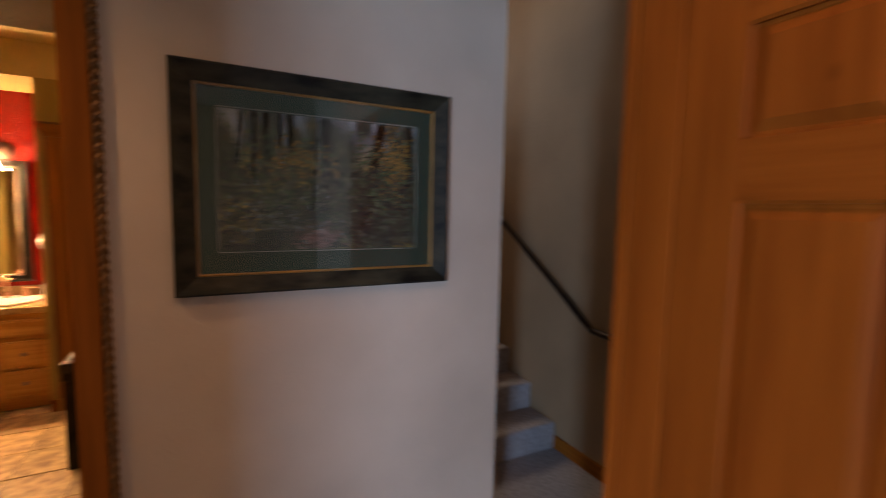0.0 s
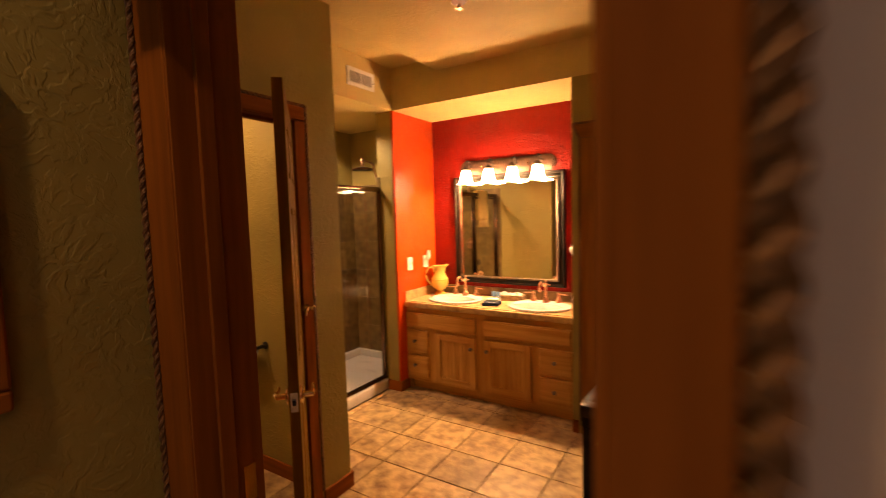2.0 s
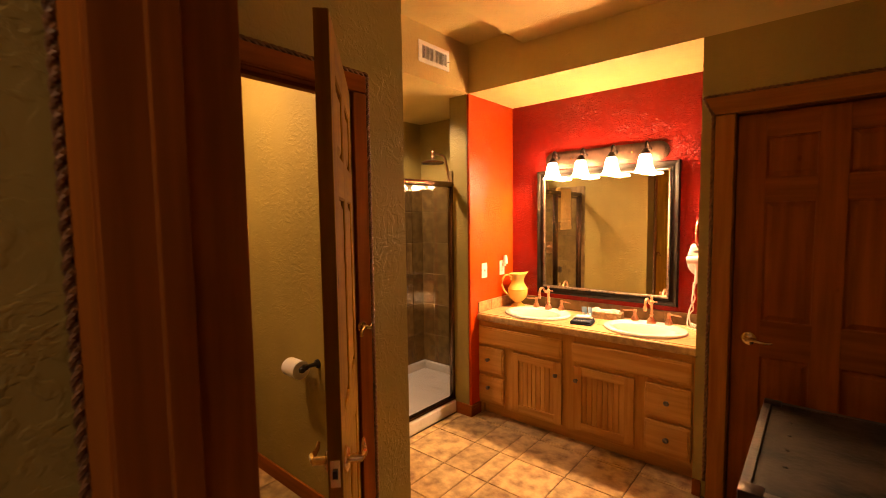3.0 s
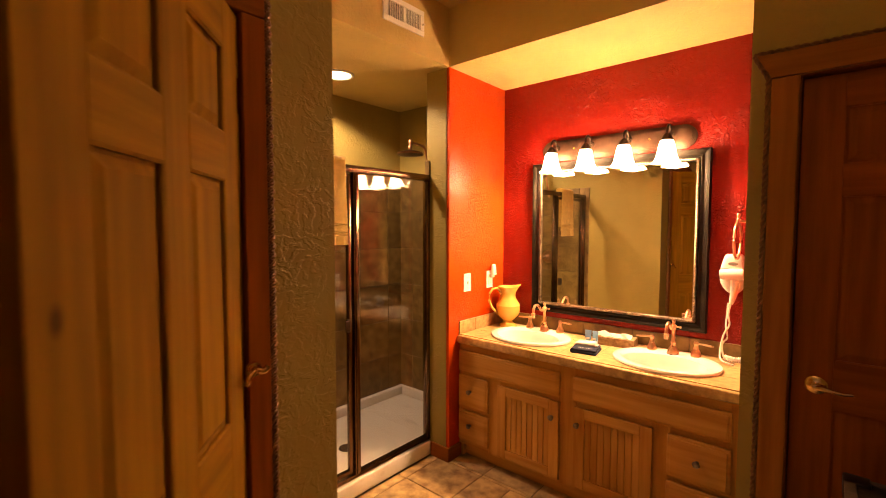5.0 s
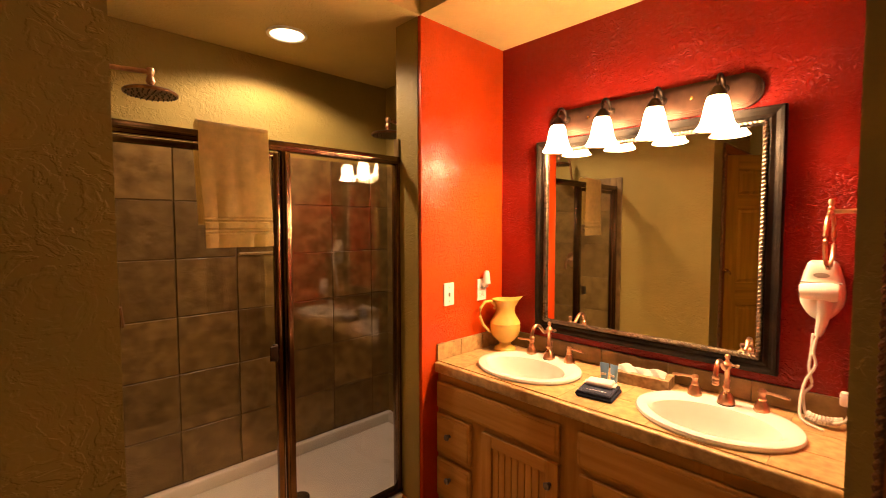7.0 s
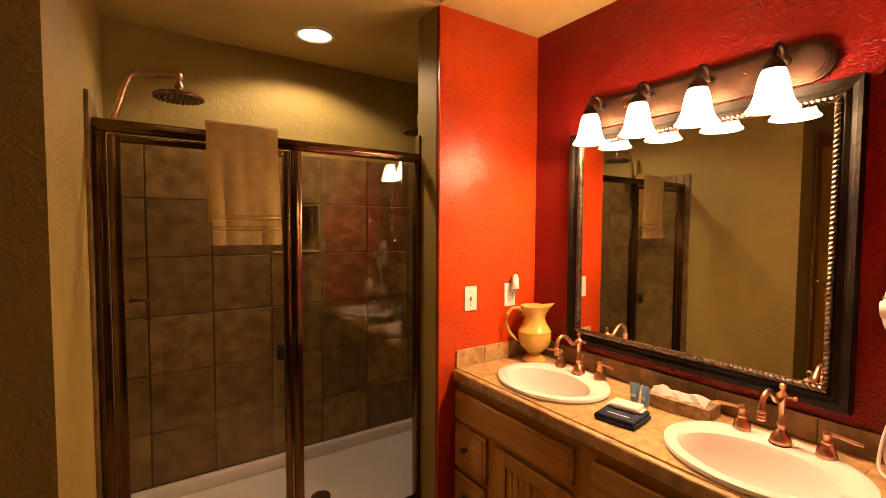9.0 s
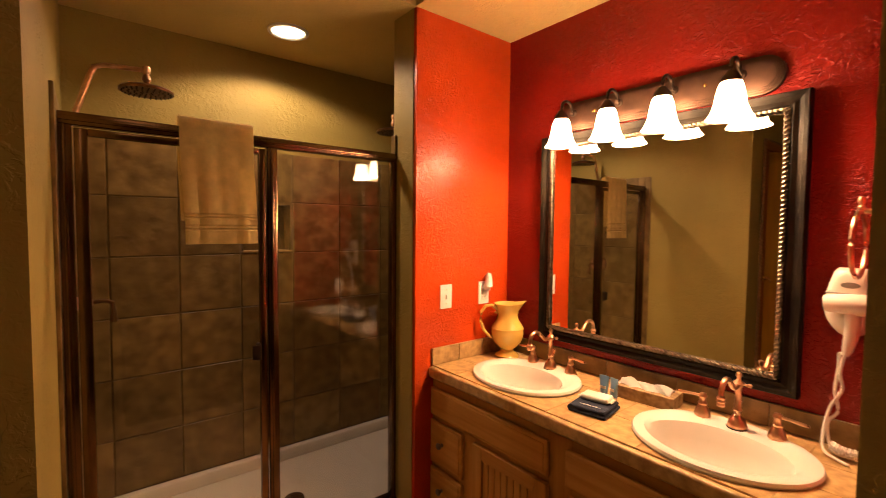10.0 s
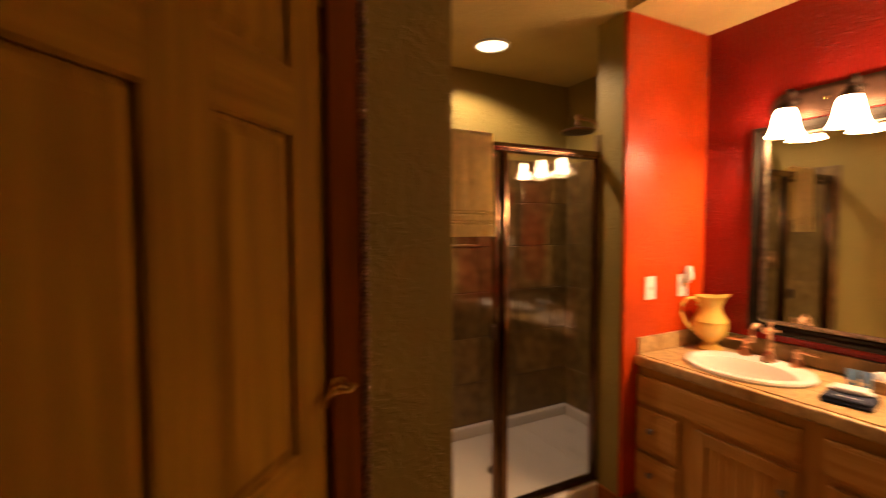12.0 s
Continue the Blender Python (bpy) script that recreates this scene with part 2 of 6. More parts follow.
def recessed(name, x, y, z, watts, colour, degrees, blend):
    data = bpy.data.lights.new(name, "SPOT")
    data.energy, data.color, data.spot_size, data.spot_blend, data.shadow_soft_size = watts, colour, radians(degrees), blend, 0.04
    new(name, data).location = (TRUE * x, TRUE * y, z)


recessed("hall_downlight_bulb", -0.86, 1.25, 2.79, 31.0, BULB, 120, 0.5)
# Unseen second lamp, added to give the hall door more warm light.
recessed("hall_downlight_bulb", 0.45, 0.45, 2.79, 17.0, (1.0, 0.42, 0.12), 140, 0.6)
spot = bpy.data.lights.new("downlight_bulb", "SPOT")
spot.energy, spot.color, spot.spot_size, spot.spot_blend, spot.shadow_soft_size = 84.0, (1.0, 0.66, 0.44), radians(150), 0.30, 0.04
new("downlight_bulb", spot).location = (TRUE * -2.997, TRUE * 4.252, 2.435)
bulb("toilet_room_bulb", -2.75, 2.55, 2.50, 44.0, (1.0, 0.60, 0.36), 0.06)
# Unseen area lamp added at the stair top to brighten the stairwell.
panel_light("landing_fill", pose(1.57, 6.38, 3.75, -90, 0, 0), 0.9, 1.1, 48.0, (1.0, 0.84, 0.70))
panel_light("glass_door_sky", pose(-3.0, -2.96, 1.05, 90, 0, 0), 0.6, 1.9, 260.0, (0.42, 0.62, 1.0))

# ---- large structure ----
CEIL_Z, SOFFIT_Z, HALL_Z = 2.70, 2.455, 2.62
XS, XG, XM = -2.395, -2.57, -0.928     # alcove side wall, shower glass plane, alcove's other end
YF, YB = 4.595, 5.19                   # front plane of the alcove, mirror wall
YP0, YP1 = 3.257, 3.382                  # wall between closet room and shower
XW = -1.834                             # face of the small room's front wall

bm = bx(-3.6, 1.2, 1.955, 5.6, -0.12, -0.008)
floor = structure("floor", bm, GROUT, "mottled brown stone tile floor with dark grout joints", "floor")
structure("floor_hall", bx(-3.9, 4.0, -3.4, 1.955, -0.12, 0.0), mat("carpet", (0.36, 0.33, 0.32), 0.95, scale=40, bump=0.8, bscale=260), "grey beige carpet floor of the hall", "floor")
structure("floor_stairwell", bx(1.2, 4.0, 1.955, 6.4, -0.12, 0.0), MATS["carpet"], "grey beige carpet at the foot of the stairs", "floor")

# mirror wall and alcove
structure("wall_north", bx(XS, XM, YB, YB + 0.12, 0, SOFFIT_Z), RED_SHADED, "red trowelled plaster wall behind the vanity, shade in its darker colour", "wall")
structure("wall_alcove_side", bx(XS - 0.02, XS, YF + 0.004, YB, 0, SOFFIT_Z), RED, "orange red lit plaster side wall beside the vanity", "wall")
structure("wall_partition", bx(XG, XS - 0.02, YF, YB + 0.12, 0, SOFFIT_Z), TAN, "tan plaster partition between shower and vanity", "wall")
structure("wall_alcove_end", bx(XM, XM + 0.10, YF + 0.12, YB + 0.12, 0, SOFFIT_Z), RED_SHADED, "red plaster return wall of the vanity alcove, shade in its darker colour", "wall")
structure("soffit_north", bx(XS, 0.5, YF, YB + 0.12, SOFFIT_Z, CEIL_Z + 0.1), CEIL, "tan dropped soffit over the vanity alcove", "soffit")
structure("soffit_west", bx(-3.48, XS, YP0, YB + 0.12, SOFFIT_Z, CEIL_Z + 0.1), CEIL, "tan dropped soffit over the shower", "soffit")
# wall with the closed closet door
CD0, CD1 = -0.775, -0.06
bm = bmesh.new()
box(bm, XM, CD0 - 0.01, YF, YF + 0.12, 0, SOFFIT_Z)
box(bm, CD1 + 0.01, 0.5, YF, YF + 0.12, 0, SOFFIT_Z)
box(bm, CD0 - 0.01, CD1 + 0.01, YF, YF + 0.12, 2.055, SOFFIT_Z)
structure("wall_closet", bm, TAN, "tan plaster wall round the closed closet door", "wall")
structure("wall_east", bx(0.5, 0.62, 2.03, 5.31, 0, CEIL_Z), TAN, "tan plaster wall of the bathroom", "wall")

# shower recess
bm = bmesh.new()
box(bm, -3.50, -3.372, YP1, 4.117, 0, SOFFIT_Z)
box(bm, -3.50, -3.372, 4.392, YB + 0.12, 0, SOFFIT_Z)
box(bm, -3.50, -3.372, 4.117, 4.392, 0, 1.307)
box(bm, -3.50, -3.372, 4.117, 4.392, 1.601, SOFFIT_Z)
box(bm, -3.50, -3.47, 4.117, 4.392, 1.307, 1.601)
structure("wall_shower_back", bm, TAN, "tan plaster wall above the shower tiles", "wall")
bm = bx(-3.4695, -3.464, 4.119, 4.390, 1.309, 1.599)
box(bm, -3.4635, -3.374, 4.1175, 4.122, 1.309, 1.599)
box(bm, -3.4635, -3.374, 4.387, 4.3915, 1.309, 1.599)
box(bm, -3.4635, -3.374, 4.1225, 4.3865, 1.3075, 1.312)
structure("niche_lining", bm, STILE, "dark brown stone lining of the shower niche", "niche")
structure("wall_shower_end", bx(-3.372, XG, 5.132, 5.25, 0, SOFFIT_Z), TAN, "tan plaster end wall of the shower", "wall")
# small room with its open door
WD0, WD1 = 2.41, 3.10
bm = bmesh.new()
box(bm, XW - 0.12, XW, WD1 + 0.02, YP1, 0, CEIL_Z)
box(bm, XW - 0.12, XW, 1.9, WD0 - 0.02, 0, CEIL_Z)
box(bm, XW - 0.12, XW, WD0 - 0.02, WD1 + 0.02, 2.07, CEIL_Z)
structure("wall_west", bm, TAN, "olive tan plaster wall with the doorway of the toilet room", "wall")
structure("wall_shower_side", bx(-3.48, XW - 0.12, YP0, YP1, 0, CEIL_Z), TAN, "tan plaster wall between toilet room and shower", "wall")
structure("wall_toilet_back", bx(-3.48, -3.36, 1.9, YP0, 0, CEIL_Z), TAN, "tan plaster wall behind the toilet", "wall")
structure("wall_toilet_south", bx(-3.48, XW, 1.78, 1.9, 0, CEIL_Z), TAN, "tan plaster wall of the toilet room", "wall")

# entry wall, hall
EJ0, EJ1 = -1.045, -0.151
bm = bmesh.new()
box(bm, EJ1 + 0.015, 1.083, 1.88, 2.03, 0, 2.81)
structure("wall_south", bm, HALL, "pale plaster hall wall with a framed forest picture", "wall")
bm = bmesh.new()
# South stretch is unseen, added to shade the hall wall near the entry.
box(bm, -1.285, -1.165, -0.36, 2.155, 0, 2.81)
structure("wall_hall_west", bm, TAN, "tan trowelled plaster hall wall", "wall")
structure("wall_entry_side", bx(XW, EJ0 - 0.03, 2.155, 2.297, 0, CEIL_Z), TAN, "tan plaster wall beside the entry", "wall")
structure("wall_entry_head", bx(EJ0 - 0.03, EJ1 + 0.015, 1.95, 2.297, 2.10, 2.81), TAN, "tan plaster above the entry doorway", "wall")
structure("ceiling", bx(-3.48, 0.62, 1.78, 5.31, CEIL_Z + 0.1, CEIL_Z + 0.2), CEIL, "tan textured plaster ceiling", "ceiling")
structure("ceiling_bath", bx(XW - 0.12, 0.5, 2.03, YF, CEIL_Z, CEIL_Z + 0.1), CEIL, "tan textured plaster ceiling of the bathroom", "ceiling")
structure("ceiling_toilet", bx(-3.48, XW - 0.12, 1.78, YP0, CEIL_Z, CEIL_Z + 0.1), CEIL, "tan plaster ceiling of the toilet room", "ceiling")
structure("ceiling_hall", bx(-3.9, 4.0, -3.4, 2.2, 2.81, 2.91), HALL, "pale plaster hall ceiling", "ceiling")
# hall east side with a closed door, stairwell
structure("wall_hall_east", bx(1.0, 1.12, -1.0, 1.225, 0, 2.81), HALL, "pale plaster hall wall round a panelled door", "wall")
structure("wall_stair_west", bx(0.963, 1.083, 2.03, 6.4, 0, 4.5), HALL, "pale plaster wall beside the stairs", "wall")
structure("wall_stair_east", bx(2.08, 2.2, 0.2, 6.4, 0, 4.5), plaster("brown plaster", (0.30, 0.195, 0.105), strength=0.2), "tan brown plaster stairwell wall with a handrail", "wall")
structure("wall_stair_north", bx(0.95, 2.2, 6.4, 6.52, 0, 4.5), HALL, "pale plaster wall at the top of the stairs", "wall")
structure("ceiling_stair", bx(0.95, 2.2, 2.2, 6.52, 4.5, 4.6), HALL, "pale ceiling above the stairs", "ceiling")
# room behind, with a window
bm = bmesh.new()
box(bm, -3.9, -3.6, -3.12, -3.0, 0, 2.81)
box(bm, -2.4, 4.0, -3.12, -3.0, 0, 2.81)
box(bm, -3.6, -2.4, -3.12, -3.0, 2.1, 2.81)
structure("wall_far_south", bm, HALL, "pale plaster wall with a window", "wall")
structure("wall_far_west", bx(-3.9, -3.78, -3.0, 0.15, 0, 2.81), HALL, "pale plaster wall of the front room", "wall")
structure("wall_far_northwest", bx(-3.78, -1.285, 0.03, 0.15, 0, 2.81), HALL, "pale plaster wall of the front room", "wall")
structure("wall_far_east", bx(3.9, 4.02, -3.0, 0.3, 0, 2.81), HALL, "pale plaster wall of the front room", "wall")
structure("wall_far_north", bx(2.2, 3.9, 0.2, 0.3, 0, 2.81), HALL, "pale plaster wall of the front room", "wall")

# ---- doors and trim ----
GLASS = bpy.data.materials.new("clear glass")
GLASS.use_nodes = True
gn, gl = GLASS.node_tree.nodes, GLASS.node_tree.links
gn.remove(gn["Principled BSDF"])
clear, gloss, gmix = gn.new("ShaderNodeBsdfTransparent"), gn.new("ShaderNodeBsdfGlossy"), gn.new("ShaderNodeMixShader")
facing, power, sheen = gn.new("ShaderNodeLayerWeight"), gn.new("ShaderNodeMath"), gn.new("ShaderNodeMapRange")
facing.inputs["Blend"].default_value = 0.5
power.operation = "POWER"
power.inputs[1].default_value = 5.0
sheen.inputs["To Min"].default_value, sheen.inputs["To Max"].default_value = 0.055, 0.9
clear.inputs["Color"].default_value = (0.93, 0.92, 0.88, 1)
gloss.inputs["Roughness"].default_value = 0.02
gl.new(facing.outputs["Facing"], power.inputs[0])
gl.new(power.outputs[0], sheen.inputs["Value"])
gl.new(sheen.outputs["Result"], gmix.inputs["Fac"])
gl.new(clear.outputs["BSDF"], gmix.inputs[1])
gl.new(gloss.outputs["BSDF"], gmix.inputs[2])
gl.new(gmix.outputs["Shader"], gn["Material Output"].inputs["Surface"])
MIRROR = mat("mirror silver", (0.86, 0.86, 0.84), 0.0, metal=1.0, var=0.0)
MIRROR.node_tree.nodes["Map Range"].inputs["To Max"].default_value = 0.0
FIR = wood("golden fir", (0.205, 0.100, 0.006), (0.155, 0.071, 0.004), rough=0.8)
FIR_H = wood("golden fir level", (0.205, 0.100, 0.006), (0.155, 0.071, 0.004), grain=(0.9, 14, 14), rough=0.8)
ROPE_M = mat("rope trim", (0.19, 0.085, 0.022), 0.6, var=0.25, scale=40)
DARKWOOD = mat("dark carved wood", (0.011, 0.007, 0.003), 0.55, var=0.5, scale=14, bump=0.3, bscale=40, coat=0.0, spec=0.2)
AGED = mat("aged copper", (0.24, 0.125, 0.065), 0.34, metal=1.0, var=0.3, scale=24)
CGROUT = mat("counter grout", (0.42, 0.285, 0.125), 0.9)
SILVER = mat("antique silver bead", (0.22, 0.18, 0.13), 0.34, metal=1.0, var=0.35, scale=60)
# Near-black: shade of gaps, duct and slots put into colour; also on rivets.
NEAR_BLACK = mat("near black", (0.015, 0.010, 0.008), 0.9, var=0.1)


def lever(parent, m, material, flip=1):
    """Round rose, neck and a curved lever; local +y comes out of the door and the lever runs to flip * x."""
    bm = bmesh.new()
    out = Matrix.Rotation(radians(-90), 4, "X")
    lathe(bm, [(0.0, 0.0), (0.033, 0.0), (0.033, 0.006), (0.024, 0.012), (0.012, 0.014), (0.011, 0.045), (0.0, 0.046)], out, n=20)
    pts = [(0, 0.042, 0), (flip * 0.02, 0.048, 0.003), (flip * 0.045, 0.046, -0.003), (flip * 0.075, 0.044, -0.006), (flip * 0.098, 0.044, -0.002)]
    tube(bm, pts, 0.009, n=8, taper=[1, 1.1, 0.85, 0.8, 0.6])
    bm.transform(m)
    return part("handle", bm, material, parent, "polished brass lever handle", smooth=True)


def panelled_leaf(door, w, h, t=0.035, rows=((0.2, 0.825), (1.005, 1.606), (1.716, 1.92)), stile=0.115, mid=0.10, material=None, level=None):
    """Six raised panels between stiles and rails; local x along the leaf from its hinge, y through it, z up."""
    material, level = material or PINE, level or PINE_H
    c0, c1 = (stile, (w - mid) / 2), ((w + mid) / 2, w - stile)
    for x0, x1 in ((0, stile), ((w - mid) / 2, (w + mid) / 2), (w - stile, w)):
        part("stile", bx(x0, x1, -t / 2, t / 2, 0.008, h, bevel=0.002), material, door)
    edges = [0.008] + [z for r in rows for z in r] + [h]
    for z0, z1 in zip(edges[0::2], edges[1::2]):
        for x0, x1 in (c0, c1):
            part("rail", bx(x0, x1, -t / 2, t / 2, z0, z1, bevel=0.001), level, door)
    for z0, z1 in rows:
        for x0, x1 in (c0, c1):
            bm = bmesh.new()
            box(bm, x0, x1, -0.006, 0.006, z0, z1)
            e = 0.032
            for s in (-1, 1):
                a = [Vector((x, s * 0.006, z)) for x, z in ((x0 + 0.012, z0 + 0.012), (x1 - 0.012, z0 + 0.012), (x1 - 0.012, z1 - 0.012), (x0 + 0.012, z1 - 0.012))]
                b = [Vector((x, s * 0.0145, z)) for x, z in ((x0 + e, z0 + e), (x1 - e, z0 + e), (x1 - e, z1 - e), (x0 + e, z1 - e))]
                va, vb = [bm.verts.new(p) for p in a], [bm.verts.new(p) for p in b]
                bm.faces.new(vb)
                for i in range(4):
                    bm.faces.new((va[i], va[(i + 1) % 4], vb[(i + 1) % 4], vb[i]))
                for p0, p1 in (((x0, z0), (x1, z0)), ((x1, z0), (x1, z1)), ((x1, z1), (x0, z1)), ((x0, z1), (x0, z0))):
                    tube(bm, [(p0[0], s * 0.011, p0[1]), (p1[0], s * 0.011, p1[1])], 0.006, n=6)
            part("panel", bm, material, door)
    return door


def hinge(door, x, y, z):
    bm = bmesh.new()
    for i in range(5):
        tube(bm, [(x, y, z - 0.045 + i * 0.018), (x, y, z - 0.0285 + i * 0.018)], 0.007, n=8)
    box(bm, x - 0.001, x + 0.03, y - 0.004, y - 0.001, z - 0.045, z + 0.045)
    part("hinge", bm, BRASS, door, "aged brass hinge", smooth=True)


# closed closet door
door = tagged(thing("door_1", "dark amber knotty pine six-panel closet door, closed", "door"), kind="structure")
door.matrix_world = PLAN @ pose(CD0, YF + 0.045, 0)
panelled_leaf(door, CD1 - CD0, 2.035)
lever(door, pose(0.07, -0.0175, 0.909, 0, 0, 180) @ Matrix.Diagonal((-1, 1, 1, 1)), BRASS)

trim = tagged(thing("door_casing", "amber knotty pine door casing edged with twisted rope moulding", "trim"), kind="structure")
for x0, x1 in ((CD0 - 0.09, CD0 - 0.008), (CD1 + 0.008, CD1 + 0.09)):
    part("casing", bx(x0, x1, YF - 0.02, YF - 0.001, 0.0, 2.045, bevel=0.004), PINE_LIGHTER, trim)
bm = bmesh.new()
ring = [(CD0 - 0.09, 2.047), (CD1 + 0.09, 2.047), (CD1 + 0.135, 2.135), (CD0 - 0.135, 2.135)]
front = [bm.verts.new((x, YF - 0.024, z)) for x, z in ring]
back = [bm.verts.new((x, YF - 0.001, z)) for x, z in ring]
bm.faces.new(front), bm.faces.new(back[::-1])
for i in range(4):
    bm.faces.new((front[i], back[i], back[(i + 1) % 4], front[(i + 1) % 4]))
part("head_casing", bm, PINE_LIGHTER_H, trim)
bm = bmesh.new()
rope(bm, (CD0 - 0.098, YF - 0.012, 0.1), (CD0 - 0.098, YF - 0.012, 2.05), 0.010)
rope(bm, (CD0 - 0.098, YF - 0.012, 2.05), (CD0 - 0.143, YF - 0.012, 2.143), 0.010)
rope(bm, (CD0 - 0.143, YF - 0.012, 2.143), (CD1 + 0.14, YF - 0.012, 2.143), 0.010)
rope(bm, (CD1 + 0.098, YF - 0.012, 0.1), (CD1 + 0.098, YF - 0.012, 2.05), 0.010)
part("rope_moulding", bm, ROPE_M, trim, "twisted wooden rope moulding", smooth=True)
for x0, x1 in ((CD0 - 0.012, CD0 - 0.004), (CD1 + 0.004, CD1 + 0.012)):
    part("jamb", bx(x0, x1, YF + 0.0, YF + 0.118, 0, 2.05), PINE, trim)
part("jamb_head", bx(CD0 - 0.012, CD1 + 0.012, YF, YF + 0.118, 2.043, 2.054), PINE_H, trim)
# Unseen closet interior: its shade is put into a near-black sheet.
structure("closet_back", bx(CD0 - 0.1, 0.5, YF + 0.5, YF + 0.56, 0, SOFFIT_Z), NEAR_BLACK, "near-black sheet behind the closet door for the shade inside", "wall")

# toilet room door, standing open
door = tagged(thing("door_2", "golden pine six-panel toilet room door, standing open", "door"), kind="structure")
door.matrix_world = PLAN @ pose(XW - 0.006, WD1 + 0.004, 0, 0, 0, -41.6) @ pose(0, -0.0175, 0)
panelled_leaf(door, 0.71, 2.035, material=FIR, level=FIR_H)
lever(door, pose(0.645, 0.0175, 0.915), BRASS, -1)
lever(door, pose(0.645, -0.0175, 0.915, 0, 0, 180), BRASS, 1)
part("latch_plate", bx(0.71, 0.712, -0.012, 0.012, 0.88, 0.95), BRASS, door, "brass latch plate")
part("latch", bx(0.71, 0.718, -0.006, 0.006, 0.905, 0.925), BRONZE, door)
for hz in (0.25, 1.02, 1.83):
    hinge(door, -0.006, 0.02, hz)
trim = tagged(thing("door_casing", "amber pine doorway casing edged with twisted rope moulding", "trim"), kind="structure")
for y0, y1 in ((WD0 - 0.085, WD0), (WD1, WD1 + 0.062)):
    part("casing", bx(XW + 0.001, XW + 0.02, y0, y1, 0, 2.045, bevel=0.004), PINE, trim)
    yj = y0 if y0 > WD0 else y1
    part("jamb", bx(XW - 0.12, XW + 0.0, yj - 0.018, yj, 0, 2.05) if y0 < WD0 else bx(XW - 0.12, XW, yj, yj + 0.018, 0, 2.05), PINE, trim)
part("head_casing", bx(XW + 0.001, XW + 0.022, WD0 - 0.085, WD1 + 0.062, 2.047, 2.115, bevel=0.005), PINE_Y, trim)
part("jamb_head", bx(XW - 0.12, XW, WD0, WD1, 2.045, 2.064), PINE_Y, trim)
part("door_stop", bx(XW - 0.07, XW - 0.04, WD0, WD1, 2.03, 2.045), PINE_Y, trim)
bm = bmesh.new()
rope(bm, (XW + 0.013, WD1 + 0.07, 0.1), (XW + 0.013, WD1 + 0.07, 2.12), 0.011)
rope(bm, (XW + 0.013, WD1 + 0.07, 2.122), (XW + 0.013, WD0 - 0.09, 2.122), 0.011)
part("rope_moulding", bm, ROPE_M, trim, "twisted wooden rope moulding", smooth=True)
bm = bmesh.new()
box(bm, XW - 0.001, XW + 0.003, WD1 - 0.003, WD1 - 0.001, 1.07, 1.16)
pts = smooth_path([(XW + 0.022, WD1 + 0.012, 1.108), (XW + 0.045, WD1 + 0.008, 1.112), (XW + 0.052, WD1 + 0.022, 1.106), (XW + 0.050, WD1 + 0.036, 1.116)])
tube(bm, pts, 0.0085, n=10)
tube(bm, smooth_path([(XW + 0.045, WD1 + 0.008, 1.112), (XW + 0.05, WD1 - 0.012, 1.098), (XW + 0.056, WD1 - 0.022, 1.078)]), 0.007, n=10)
lathe(bm, [(0, 0), (0.022, 0), (0.019, 0.007), (0, 0.010)], Matrix.Translation((XW + 0.02, WD1 + 0.012, 1.108)) @ Matrix.Rotation(radians(90), 4, "Y"), n=16)
solid("door_hook", bm, BRASS, "small polished brass hook on the pine casing", "hook", smooth=True)

# entry door, opened into the bathroom
door = tagged(thing("door_3", "golden brown pine six-panel entry door, standing open", "door"), kind="structure")
door.matrix_world = PLAN @ pose(EJ1 - 0.01, 2.06, 0, 0, 0, 101.6) @ pose(0, -0.0175, 0)
panelled_leaf(door, 0.88, 2.035, material=FIR, level=FIR_H)
lever(door, pose(0.815, 0.0175, 0.915), BRASS, -1)
trim = tagged(thing("door_casing", "amber pine entry casing and jamb with rope moulding edge", "trim"), kind="structure")
part("casing", bx(EJ1 + 0.002, EJ1 + 0.054, 1.856, 1.879, 0, 2.10, bevel=0.004), PINE, trim)
part("jamb", bx(EJ1 - 0.004, EJ1 + 0.014, 1.862, 2.032, 0, 2.10), PINE, trim)
part("casing", bx(EJ0 - 0.116, EJ0 - 0.004, 2.133, 2.154, 0, 2.10, bevel=0.004), PINE, trim)
part("jamb", bx(EJ0 - 0.018, EJ0, 2.137, 2.300, 0, 2.10, bevel=0.002), PINE, trim)
part("door_stop", bx(EJ0, EJ0 + 0.012, 2.19, 2.225, 0, 2.10, bevel=0.002), PINE, trim)
part("casing", bx(EJ0 - 0.11, EJ0 - 0.022, 2.2975, 2.311, 0, 2.10, bevel=0.004), PINE, trim)
bm = bmesh.new()
rope(bm, (EJ1 + 0.063, 1.866, 0.0), (EJ1 + 0.063, 1.866, 2.15), 0.011)
rope(bm, (-1.156, 2.128, 0.0), (-1.156, 2.128, 2.15), 0.007)
part("rope_moulding", bm, ROPE_M, trim, "twisted wooden rope moulding", smooth=True)
bm = bmesh.new()
box(bm, EJ0 - 0.001, EJ0 + 0.003, 2.245, 2.275, 0.87, 0.96)
part("strike_plate", bm, BRASS, trim)

# hall door beside the stairs
HD0, HD1 = 0.355, 1.115
door = tagged(thing("door_4", "reddish pine six-panel hall door, closed", "door"), kind="structure")
door.matrix_world = PLAN @ pose(0.985, HD1, 0, 0, 0, -90)
panelled_leaf(door, HD1 - HD0, 2.035, material=REDPINE, level=REDPINE_Y)
trim = tagged(thing("door_casing", "reddish pine casing of the hall door", "trim"), kind="structure")
part("casing", bx(0.968, 0.999, HD1 + 0.004, HD1 + 0.108, 0, 2.14, bevel=0.006), REDPINE, trim)
